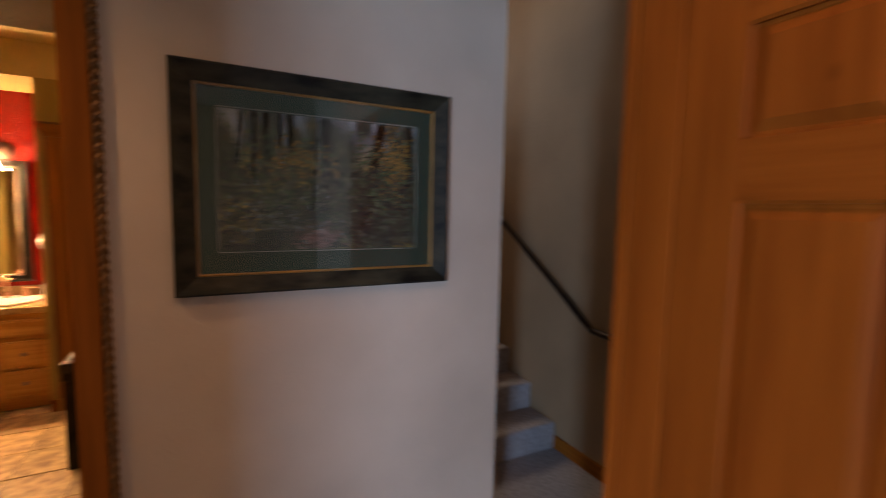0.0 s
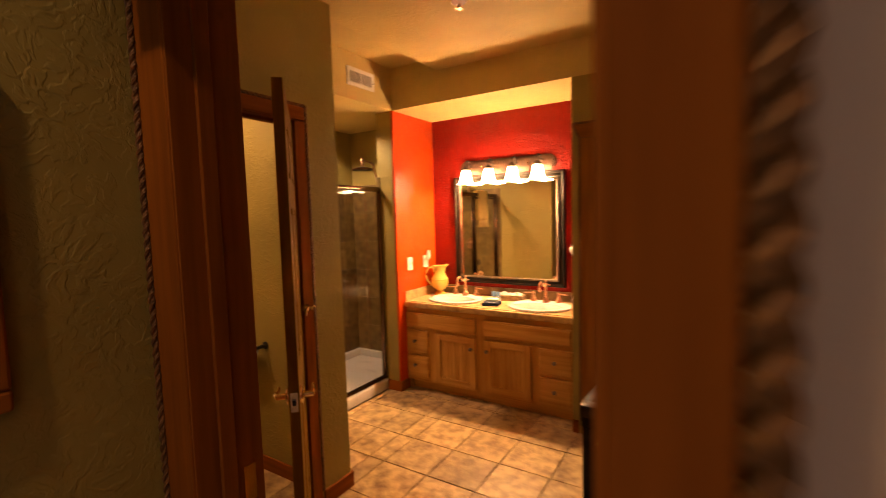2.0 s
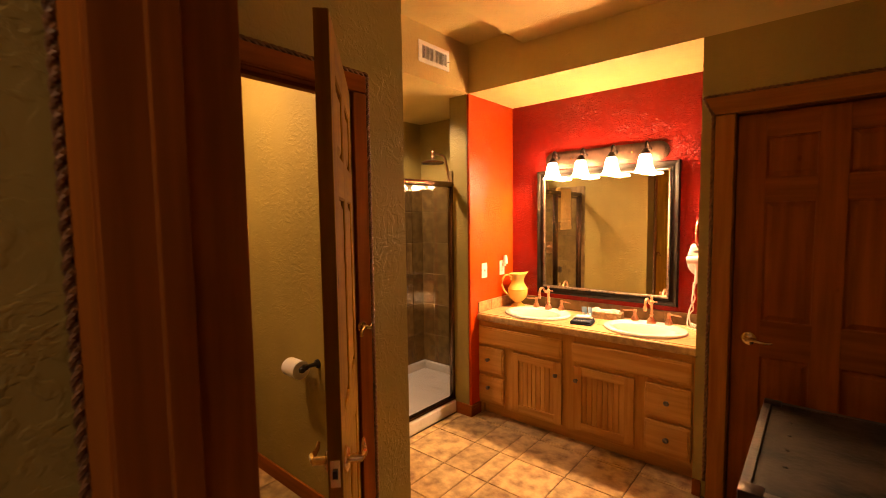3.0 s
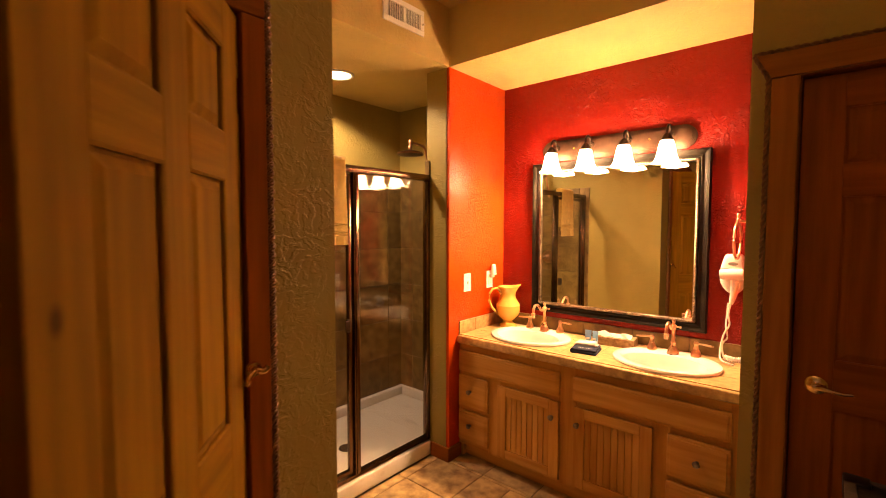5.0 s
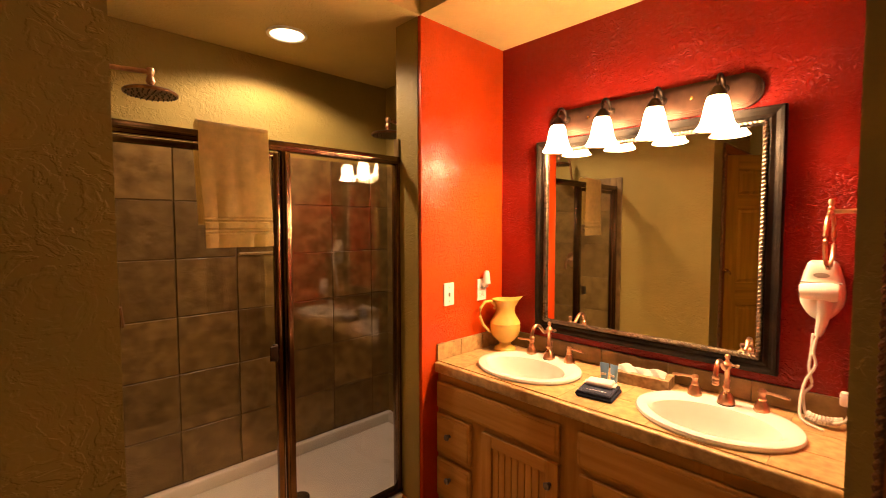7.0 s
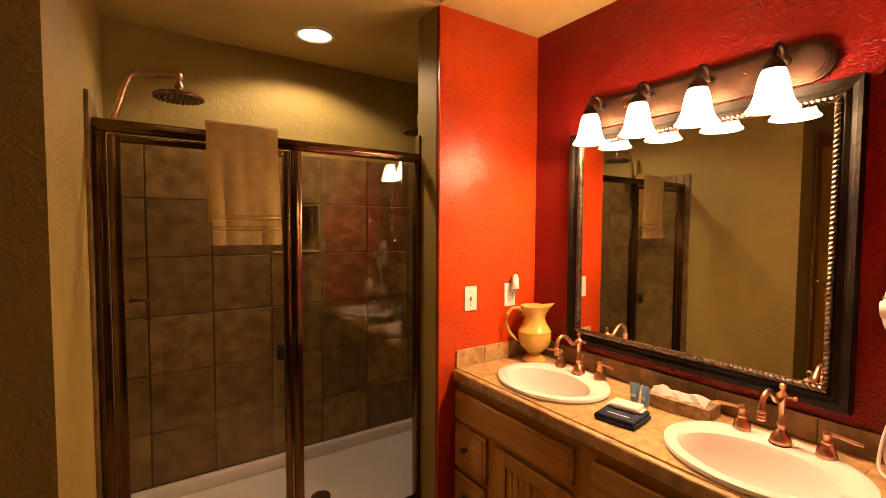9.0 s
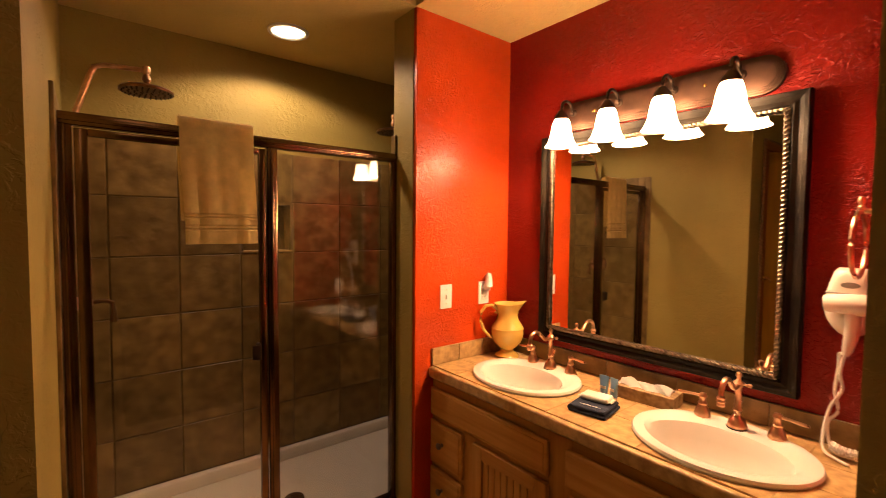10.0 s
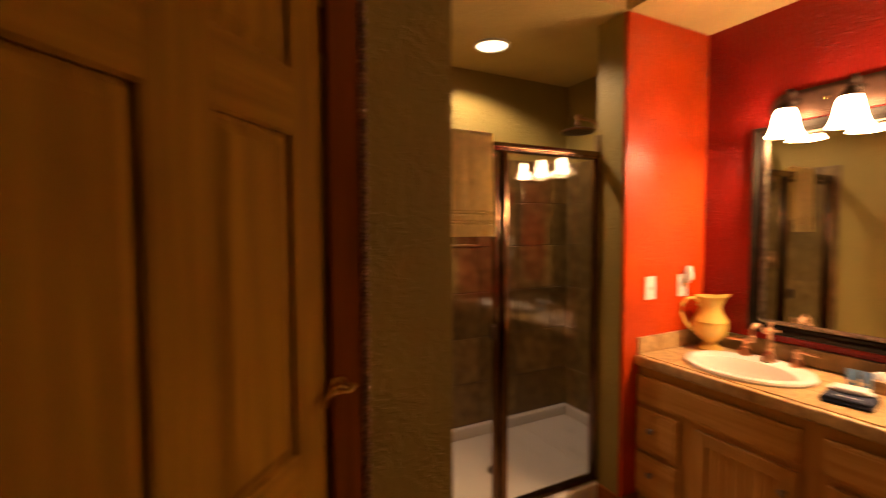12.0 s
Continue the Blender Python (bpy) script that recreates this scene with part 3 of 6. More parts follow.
part("corner_post", bx(0.974, 1.13, HD1 + 0.112, HD1 + 0.150, 0, 2.14, bevel=0.006), REDPINE, trim)
part("casing", bx(0.968, 0.999, HD0 - 0.1, HD0 - 0.004, 0, 2.04, bevel=0.006), REDPINE, trim)
part("head_casing", bx(0.968, 0.999, HD0 - 0.1, HD1 + 0.004, 2.042, 2.14, bevel=0.006), PINE_Y, trim)

# baseboards
def baseboard(x0, x1, y0, y1):
    structure("baseboard", bx(x0, x1, y0, y1, 0, 0.09, bevel=0.003), PINE_H if abs(x1 - x0) > abs(y1 - y0) else PINE_Y, "amber pine baseboard along the wall", "baseboard")


baseboard(-2.53, XS + 0.012, YF - 0.014, YF - 0.001)
baseboard(XS + 0.001, XS + 0.012, YF + 0.0, 4.705)
baseboard(XM + 0.0, CD0 - 0.112, YF - 0.014, YF - 0.001)
baseboard(XW + 0.001, XW + 0.013, WD1 + 0.084, YP1 + 0.010)
baseboard(-2.55, XW + 0.013, YP1 + 0.001, YP1 + 0.013)
baseboard(-3.36, XW - 0.13, YP0 - 0.014, YP0 - 0.001)
baseboard(2.066, 2.079, 0.4, 2.65)
baseboard(CD1 + 0.11, 0.5, YF - 0.014, YF - 0.001)

# ---- vanity ----
YC = 4.70
van = thing("vanity_cabinet", "golden maple double vanity cabinet with beadboard doors and drawers", "vanity")
for x0, x1 in ((XS + 0.003, XS + 0.02), (XM - 0.02, XM - 0.003)):
    part("side_panel", bx(x0, x1, YC + 0.019, YB - 0.003, 0.0, 0.752), MAPLE, van)
part("floor_panel", bx(XS + 0.02, XM - 0.02, YC + 0.019, YB - 0.003, 0.09, 0.106), MAPLE_H, van)
part("toe_kick", bx(XS + 0.003, XM - 0.003, YC + 0.05, YC + 0.066, 0, 0.088), MAPLE_H, van)
for x0, x1 in ((XS + 0.003, -2.375), (-2.175, -2.09), (-1.727, -1.627), (-1.27, -1.19), (-0.965, XM - 0.003)):
    part("face_stile", bx(x0, x1, YC, YC + 0.019, 0.088, 0.752, bevel=0.001), MAPLE, van)
for z0, z1 in ((0.088, 0.122), (0.535, 0.578), (0.692, 0.752)):
    for x0, x1 in ((-2.375, -2.175), (-2.09, -1.727), (-1.627, -1.27), (-1.19, -0.965)):
        part("face_rail", bx(x0, x1, YC + 0.0006, YC + 0.019, z0, z1), MAPLE_H, van)
for x0, x1 in ((-2.375, -2.175), (-1.19, -0.965)):
    part("face_rail", bx(x0, x1, YC + 0.0006, YC + 0.019, 0.30, 0.355), MAPLE_H, van)
# Near-black sheet behind the fronts carries the cabinet's inner shade.
part("inner_back", bx(XS + 0.02, XM - 0.02, YC + 0.022, YC + 0.026, 0.106, 0.69), NEAR_BLACK, van, "near-black sheet for the shade inside the cabinet")


def knob(parent, x, z, y):
    bm = lathe(bmesh.new(), [(0, 0), (0.009, 0), (0.006, 0.006), (0.006, 0.012), (0.014, 0.016), (0.0155, 0.021), (0.012, 0.026), (0.0, 0.028)], Matrix.Translation((x, y, z)) @ Matrix.Rotation(radians(90), 4, "X"), n=16)
    part("knob", bm, PEWTER, parent, "round pewter knob", smooth=True)


def front(name, x0, x1, z0, z1, knob_at=None):
    bm = bx(x0, x1, YC - 0.019, YC - 0.001, z0, z1, bevel=0.006, seg=2)
    box(bm, x0 + 0.014, x1 - 0.014, YC - 0.0225, YC - 0.018, z0 + 0.014, z1 - 0.014, bevel=0.003)
    ob = part(name, bm, MAPLE_H, van)
    if knob_at:
        knob(ob, knob_at[0], knob_at[1], YC - 0.0225)


front("drawer_front", -2.385, -1.718, 0.571, 0.703)
front("drawer_front", -1.645, -0.958, 0.571, 0.703)
front("drawer", -2.385, -2.167, 0.340, 0.546, (-2.293, 0.452))
front("drawer", -2.385, -2.167, 0.122, 0.318, (-2.293, 0.235))
front("drawer", -1.200, -0.956, 0.340, 0.540, (-1.079, 0.445))
front("drawer", -1.200, -0.956, 0.113, 0.317, (-1.079, 0.222))


def bead_door(x0, x1, z0, z1, kx):
    d = part("door", bx(x0, x0 + 0.055, YC - 0.02, YC - 0.001, z0, z1, bevel=0.003), MAPLE, van)
    part("stile", bx(x1 - 0.055, x1, YC - 0.02, YC - 0.001, z0, z1, bevel=0.003), MAPLE, d)
    part("rail", bx(x0 + 0.055, x1 - 0.055, YC - 0.02, YC - 0.001, z0, z0 + 0.055, bevel=0.003), MAPLE_H, d)
    part("rail", bx(x0 + 0.055, x1 - 0.055, YC - 0.02, YC - 0.001, z1 - 0.055, z1, bevel=0.003), MAPLE_H, d)
    n = 8
    w = (x1 - x0 - 0.11) / n
    for i in range(n):
        part("bead_board", bx(x0 + 0.055 + i * w + 0.0015, x0 + 0.055 + (i + 1) * w - 0.0015, YC - 0.012, YC - 0.004, z0 + 0.05, z1 - 0.05, bevel=0.003), MAPLE, d)
    part("panel_back", bx(x0 + 0.05, x1 - 0.05, YC - 0.004, YC - 0.002, z0 + 0.05, z1 - 0.05), MAPLE, d)
    knob(d, kx, 0.452, YC - 0.02)


bead_door(-2.098, -1.719, 0.108, 0.542, -1.755)
bead_door(-1.636, -1.260, 0.112, 0.542, -1.614)

# counter of tiles with openings for the basins
SINKS = [(-2.020, 4.912), (-1.272, 4.908)]
SA, SB = 0.245, 0.205
counter = thing("countertop", "tan mottled stone tile countertop with a rounded tile edge", "countertop")
CT = 0.80
part("front_edge", bx(XS + 0.002, XM - 0.002, 4.672, 4.70, 0.748, CT - 0.002, bevel=0.009, seg=3), CTILE, counter, "rounded brown edge tiles", smooth=True)
part("setting_bed", bx(XS + 0.002, XM - 0.002, 4.70, 4.712, 0.753, 0.77), GROUT, counter)
nx, ny = 9, 3
tw, td = (XM - XS) / nx, (YB - 4.70) / ny
for i in range(nx):
    for j in range(ny):
        x0, x1 = XS + i * tw + 0.0009, XS + (i + 1) * tw - 0.0009
        y0, y1 = 4.70 + j * td + 0.0009, 4.70 + (j + 1) * td - 0.0009
        near = any(((min(max(sx, x0), x1) - sx) / SA) ** 2 + ((min(max(sy, y0), y1) - sy) / SB) ** 2 < 1 for sx, sy in SINKS)
        if not near:
            part("tile", bx(x0, x1, y0, y1, CT - 0.02, CT, bevel=0.002, seg=1), CTILE, counter)
            continue
        bm = bmesh.new()
        k = 14
        for a in range(k):
            for b in range(k):
                u0, u1 = x0 + (x1 - x0) * a / k, x0 + (x1 - x0) * (a + 1) / k
                v0, v1 = y0 + (y1 - y0) * b / k, y0 + (y1 - y0) * (b + 1) / k
                if all((((u0 + u1) / 2 - sx) / SA) ** 2 + (((v0 + v1) / 2 - sy) / SB) ** 2 > 0.82 for sx, sy in SINKS):
                    bm.faces.new([bm.verts.new(p) for p in ((u0, v0, CT), (u1, v0, CT), (u1, v1, CT), (u0, v1, CT))])
        if bm.faces:
            bmesh.ops.remove_doubles(bm, verts=bm.verts, dist=1e-5)
            ext = bmesh.ops.extrude_face_region(bm, geom=list(bm.faces))
            bmesh.ops.translate(bm, vec=(0, 0, -0.02), verts=[v for v in ext["geom"] if isinstance(v, bmesh.types.BMVert)])
            part("tile", bm, CTILE, counter)
part("grout_bed", bx(XS + 0.002, -2.31, 4.712, YB - 0.002, CT - 0.024, CT - 0.0006), CGROUT, counter)
part("grout_bed", bx(-1.77, -1.545, 4.712, YB - 0.002, CT - 0.024, CT - 0.0006), CGROUT, counter)
part("grout_bed", bx(-1.0, XM - 0.002, 4.712, YB - 0.002, CT - 0.024, CT - 0.0006), CGROUT, counter)
part("grout_bed", bx(-2.31, -1.0, 5.12, YB - 0.002, CT - 0.024, CT - 0.0006), CGROUT, counter)
splash = thing("backsplash", "low mottled brown stone tile backsplash behind the basins", "backsplash")
nb = 5
for i in range(nb):
    x0, x1 = XS + 0.014 + (XM - XS - 0.016) * i / nb, XS + 0.014 + (XM - XS - 0.016) * (i + 1) / nb
    part("tile", bx(x0 + 0.0006, x1 - 0.0006, YB - 0.012, YB - 0.001, CT + 0.001, CT + 0.083, bevel=0.0015, seg=1), STILE, splash)
for i in range(3):
    y0, y1 = 4.69 + 0.162 * i, 4.69 + 0.162 * (i + 1)
    part("tile", bx(XS + 0.001, XS + 0.012, y0 + 0.001, y1 - 0.001, CT + 0.001, CT + 0.083, bevel=0.0015, seg=1), CTILE, splash)


def basin(x, y):
    prof = [(0.90, -0.008), (0.985, 0.001), (1.0, 0.008), (0.985, 0.016), (0.94, 0.019), (0.84, 0.017), (0.775, 0.010), (0.735, -0.006), (0.70, -0.035), (0.63, -0.08), (0.52, -0.113), (0.34, -0.135), (0.12, -0.142), (0.10, -0.15)]
    s = thing("sink", "oval white ceramic drop-in basin with a raised rim", "sink", "basins of the vanity", m=pose(x, y, CT))
    bm = lathe(bmesh.new(), prof, n=56, sx=SA, sy=SB, cap_start=False)
    for v in bm.verts:
        if v.co.z < 0.0165 and abs(v.co.x / SA) ** 2 + abs(v.co.y / SB) ** 2 < 0.68:
            v.co.y = 0.90 * v.co.y - 0.034
    part("bowl", bm, WHITE, s, smooth=True)
    part("drain", lathe(bmesh.new(), [(0.0, -0.141), (0.026, -0.141), (0.022, -0.137), (0, -0.138)], n=20), COPPER, s, "copper drain", smooth=True)
    return s


for sx, sy in SINKS:
    basin(sx, sy)


def faucet(x, y, z):
    f = thing("faucet", "antique copper widespread faucet with curved spout and two lever handles", "faucet", "faucets of the vanity", m=pose(x, y, z))
    body = [(0.0, 0.003), (0.027, 0.003), (0.028, 0.007), (0.0265, 0.014), (0.023, 0.026), (0.0165, 0.036), (0.0095, 0.046), (0.010, 0.056), (0.013, 0.061), (0.009, 0.067), (0.0085, 0.130), (0.012, 0.136), (0.013, 0.146), (0.016, 0.150), (0.013, 0.155), (0.007, 0.160), (0.005, 0.166), (0.009, 0.174), (0.008, 0.183), (0.0, 0.188)]
    part("base_ring", lathe(bmesh.new(), [(0.0, 0.0), (0.030, 0.0), (0.030, 0.0028), (0.0, 0.0029)], n=20), BRONZE, f, "dark base ring", smooth=True)
    part("spout_body", lathe(bmesh.new(), body, n=20), COPPER, f, smooth=True)
    pts = smooth_path([(0, -0.004, 0.146), (0, -0.025, 0.141), (0, -0.045, 0.144), (0, -0.066, 0.162), (0, -0.088, 0.180), (0, -0.112, 0.184), (0, -0.132, 0.172), (0, -0.141, 0.150), (0, -0.142, 0.132)])
    part("spout", tube(bmesh.new(), pts, 0.0078, n=10), COPPER, f, smooth=True)
    part("spout_tip", lathe(bmesh.new(), [(0.0, 0.108), (0.009, 0.108), (0.011, 0.114), (0.009, 0.119), (0.012, 0.124), (0.010, 0.130), (0.012, 0.135), (0.008, 0.140), (0.0, 0.141)], Matrix.Translation((0, -0.142, 0)), n=16), COPPER, f, smooth=True)
    part("side_knob", lathe(bmesh.new(), [(0, 0), (0.004, 0.0), (0.004, 0.014), (0.007, 0.018), (0.006, 0.025), (0, 0.027)], Matrix.Translation((0.010, 0, 0.148)) @ Matrix.Rotation(radians(90), 4, "Y"), n=12), COPPER, f, smooth=True)
    part("lift_rod", tube(bmesh.new(), [(0, 0.022, 0.0), (0, 0.024, 0.07), (0, 0.024, 0.085)], 0.0035, n=8, taper=[1, 1, 1.8]), COPPER, f, smooth=True)
    for s in (-1, 1):
        hb = [(0.0, 0.003), (0.024, 0.003), (0.025, 0.008), (0.0235, 0.016), (0.020, 0.028), (0.0125, 0.042), (0.014, 0.048), (0.010, 0.054), (0.010, 0.066), (0.013, 0.072), (0.009, 0.082), (0.0, 0.085)]
        h = part("valve", lathe(bmesh.new(), hb, Matrix.Translation((s * 0.104, 0.005, 0)), n=18), COPPER, f, smooth=True)
        part("base_ring", lathe(bmesh.new(), [(0.0, 0.0), (0.027, 0.0), (0.027, 0.0028), (0.0, 0.0029)], Matrix.Translation((s * 0.104, 0.005, 0)), n=18), BRONZE, h, smooth=True)
        part("lever", tube(bmesh.new(), [(s * 0.104, 0.005, 0.072), (s * 0.13, 0.003, 0.073), (s * 0.165, -0.002, 0.071), (s * 0.18, -0.004, 0.071)], 0.006, n=8, taper=[1, 0.8, 0.95, 0.7]), COPPER, h, smooth=True)


faucet(-2.010, 5.070, CT + 0.012)
faucet(-1.272, 5.060, CT + 0.012)

# mirror
MX0, MX1, MZ0, MZ1 = -2.152, -1.144, 0.922, 1.906
mir = thing("mirror", "large rectangular wall mirror in a dark carved frame with silver beading", "mirror")
part("glass", bx(MX0 + 0.06, MX1 - 0.06, YB - 0.024, YB - 0.018, MZ0 + 0.06, MZ1 - 0.06), MIRROR, mir)
part("backing", bx(MX0 + 0.01, MX1 - 0.01, YB - 0.017, YB - 0.003, MZ0 + 0.01, MZ1 - 0.01), DARKWOOD, mir)


def mitred(name, x0, x1, z0, z1, w, y, d, material, parent, prof):
    """Four mitred frame sides with a moulded profile of (inset, depth) pairs, facing -y."""
    cor = [(x0, z0, 1, 1), (x1, z0, -1, 1), (x1, z1, -1, -1), (x0, z1, 1, -1)]
    for i in range(4):
        bm = bmesh.new()
        a, b = cor[i], cor[(i + 1) % 4]
        ra = [bm.verts.new((a[0] + a[2] * u * w, y - v * d, a[1] + a[3] * u * w)) for u, v in prof]
        rb = [bm.verts.new((b[0] + b[2] * u * w, y - v * d, b[1] + b[3] * u * w)) for u, v in prof]
        n = len(prof)
        for k in range(n):
            bm.faces.new((ra[k], ra[(k + 1) % n], rb[(k + 1) % n], rb[k]))
        bm.faces.new(ra[::-1]), bm.faces.new(rb)
        part(name, bm, material, parent)


mitred("frame_side", MX0, MX1, MZ0, MZ1, 0.052, YB - 0.004, 0.036, DARKWOOD, mir, [(0, 0), (0, 0.75), (0.08, 1), (0.3, 0.92), (0.55, 0.7), (0.8, 0.85), (1, 0.7), (1, 0)])
bi = 0.057
for p, q in (((MX0 + bi, MZ0 + bi), (MX1 - bi, MZ0 + bi)), ((MX1 - bi, MZ0 + bi), (MX1 - bi, MZ1 - bi)), ((MX1 - bi, MZ1 - bi), (MX0 + bi, MZ1 - bi)), ((MX0 + bi, MZ1 - bi), (MX0 + bi, MZ0 + bi))):
    bm = rope(bmesh.new(), (p[0], YB - 0.03, p[1]), (q[0], YB - 0.031, q[1]), 0.0092, 0.030)
    part("beading", bm, SILVER, mir, "antique silver rope beading", smooth=True)

# lamp bar
lamp = thing("vanity_light", "oil-rubbed bronze bar light with four lit frosted bell shades", "wall lamp", m=pose(-0.015, 0, 0.011))
BX0, BX1, BZ = -2.076, -1.199, 1.971


def racetrack(bm, hh, y0, y1, inset):
    r = hh - inset
    cx0, cx1 = BX0 + hh, BX1 - hh
    ring = [(cx1 + r * math.cos(radians(-90 + 12 * i)), BZ + r * math.sin(radians(-90 + 12 * i))) for i in range(16)]
    ring += [(cx0 + r * math.cos(radians(90 + 12 * i)), BZ + r * math.sin(radians(90 + 12 * i))) for i in range(16)]
    f, b = [bm.verts.new((x, y1, z)) for x, z in ring], [bm.verts.new((x, y0, z)) for x, z in ring]
    bm.faces.new(f), bm.faces.new(b[::-1])
    for i in range(len(ring)):
        bm.faces.new((f[i], f[(i + 1) % len(ring)], b[(i + 1) % len(ring)], b[i]))


PLATE = mat("bronze plate", (0.105, 0.056, 0.036), 0.40, metal=0.7, var=0.2, scale=14)
for k, inset in enumerate((0.0, 0.007, 0.014, 0.021)):
    bm = bmesh.new()
    racetrack(bm, 0.065, YB - 0.002 if k == 0 else YB - 0.0135 - 0.004 * (k - 1), YB - 0.014 - 0.004 * k, inset)
    part("back_plate" if k == 0 else "plate_step", bm, PLATE, lamp, "stepped bronze back plate" if k == 0 else "")
for vx in VAN_X:
    bm = lathe(bmesh.new(), [(0, 0), (0.017, 0), (0.015, 0.006), (0.008, 0.009), (0, 0.009)], Matrix.Translation((vx, YB - 0.026, 1.985)) @ Matrix.Rotation(radians(90), 4, "X"), n=18)
    pts = [(vx, YB - 0.03, 1.985), (vx, YB - 0.043, 1.983)]
    pts += [(vx, 5.115 + 0.036 * math.cos(radians(a)), 1.993 + 0.036 * math.sin(radians(a))) for a in range(-20, 181, 20)]
    pts += [(vx, 5.079, 1.975), (vx, 5.079, 1.965)]
    tube(bm, pts, 0.0065, n=10)
    arm = part("arm", bm, BRONZE, lamp, "curled bronze arm", smooth=True)
    part("socket_cup", lathe(bmesh.new(), [(0, 1.978), (0.014, 1.978), (0.020, 1.968), (0.029, 1.955), (0.031, 1.943), (0.029, 1.940), (0, 1.940)], Matrix.Translation((vx, 5.079, 0)), n=20), BRONZE, arm, smooth=True)
    prof = [(0.028, 1.945), (0.036, 1.925), (0.042, 1.895), (0.047, 1.865), (0.056, 1.838), (0.068, 1.822), (0.0665, 1.8215), (0.053, 1.838), (0.044, 1.865), (0.039, 1.895), (0.033, 1.923), (0.025, 1.943)]
    part("shade", lathe(bmesh.new(), prof, Matrix.Translation((vx, 5.079, 0)), n=28), LIT, arm, "lit frosted white bell glass shade", smooth=True)
for vx in ((VAN_X[0] + VAN_X[1]) / 2, (VAN_X[2] + VAN_X[3]) / 2):
    part("plate_screw", lathe(bmesh.new(), [(0, 0), (0.007, 0), (0.006, 0.006), (0, 0.008)], Matrix.Translation((vx, YB - 0.026, 1.975)) @ Matrix.Rotation(radians(90), 4, "X"), n=12), BRASS, lamp, smooth=True)

# ---- shower ----
pan = thing("shower_pan", "white acrylic shower pan with a low curb and drain", "shower pan")
bm = bmesh.new()
box(bm, -3.355, -2.62, YP1 + 0.003, 5.125, 0.0, 0.045)
part("pan_floor", bm, ACRYL, pan)
part("curb", bx(-2.632, -2.53, YP1 + 0.003, YF - 0.002, 0.0, 0.098, bevel=0.014, seg=3), ACRYL, pan, smooth=True)
part("back_ledge", bx(-3.357, -3.315, YP1 + 0.003, 5.125, 0.042, 0.118, bevel=0.012, seg=3), ACRYL, pan, smooth=True)
part("end_ledge", bx(-3.315, -2.60, 5.083, 5.125, 0.042, 0.118, bevel=0.012, seg=3), ACRYL, pan, smooth=True)
part("end_ledge", bx(-3.315, -2.60, YP1 + 0.003, YP1 + 0.045, 0.042, 0.118, bevel=0.012, seg=3), ACRYL, pan, smooth=True)
part("drain", lathe(bmesh.new(), [(0, 0.045), (0.05, 0.045), (0.047, 0.050), (0.02, 0.048), (0, 0.048)], Matrix.Translation((-2.93, 4.24, 0)), n=24), BRONZE, pan, "dark bronze drain", smooth=True)

enc = thing("shower_enclosure", "copper bronze framed glass shower door with a fixed side pane", "shower door")
GX = -2.565


def extrusion(name, x0, x1, y0, y1, z0, z1):
    bm = bx(x0, x1, y0, y1, z0, z1, bevel=0.004)
    tall = (z1 - z0) > (y1 - y0)
    if tall:
        box(bm, x1 - 0.002, x1 + 0.005, y0 + 0.25 * (y1 - y0), y0 + 0.6 * (y1 - y0), z0, z1, bevel=0.003)
    else:
        box(bm, x1 - 0.002, x1 + 0.005, y0, y1, z0 + 0.3 * (z1 - z0), z0 + 0.65 * (z1 - z0), bevel=0.003)
    return part(name, bm, FRAMEM, enc, smooth=True)


FRAMEM = mat("copper bronze frame", (0.17, 0.105, 0.06), 0.2, metal=1.0, var=0.15, scale=12)
extrusion("top_rail", GX - 0.02, GX + 0.02, 3.396, 4.598, 1.777, 1.817)
extrusion("bottom_rail", GX - 0.022, GX + 0.022, 3.396, 4.598, 0.1, 0.122)
extrusion("wall_jamb", GX - 0.02, GX + 0.02, 3.396, 3.430, 0.122, 1.777)
extrusion("wall_jamb", GX - 0.02, GX + 0.02, 4.572, 4.596, 0.122, 1.777)
extrusion("centre_post", GX - 0.02, GX + 0.022, 4.008, 4.045, 0.122, 1.777)
dleaf = part("door_frame", bx(GX - 0.012, GX + 0.012, 3.434, 3.468, 0.13, 1.770, bevel=0.004), FRAMEM, enc, "copper bronze door frame", smooth=True)
part("stile", bx(GX - 0.012, GX + 0.012, 3.978, 4.004, 0.13, 1.770, bevel=0.004), FRAMEM, dleaf, smooth=True)
part("rail", bx(GX - 0.012, GX + 0.012, 3.468, 3.978, 1.747, 1.770, bevel=0.003), FRAMEM, dleaf, smooth=True)
part("rail", bx(GX - 0.012, GX + 0.012, 3.468, 3.978, 0.13, 0.155, bevel=0.003), FRAMEM, dleaf, smooth=True)
pane = part("door_pane", bx(GX - 0.003, GX + 0.003, 3.468, 3.978, 0.155, 1.747), GLASS, dleaf, "clear glass pane")
pane.visible_shadow = False
pane = part("side_pane", bx(GX - 0.003, GX + 0.003, 4.045, 4.572, 0.122, 1.777), GLASS, enc, "clear glass pane")
pane.visible_shadow = False
bm = bx(GX + 0.012, GX + 0.034, 3.959, 3.973, 0.925, 0.995, bevel=0.004)
box(bm, GX + 0.03, GX + 0.036, 3.941, 3.973, 0.93, 0.99, bevel=0.003)
part("pull_handle", bm, BRONZE, dleaf, "dark bronze pull")


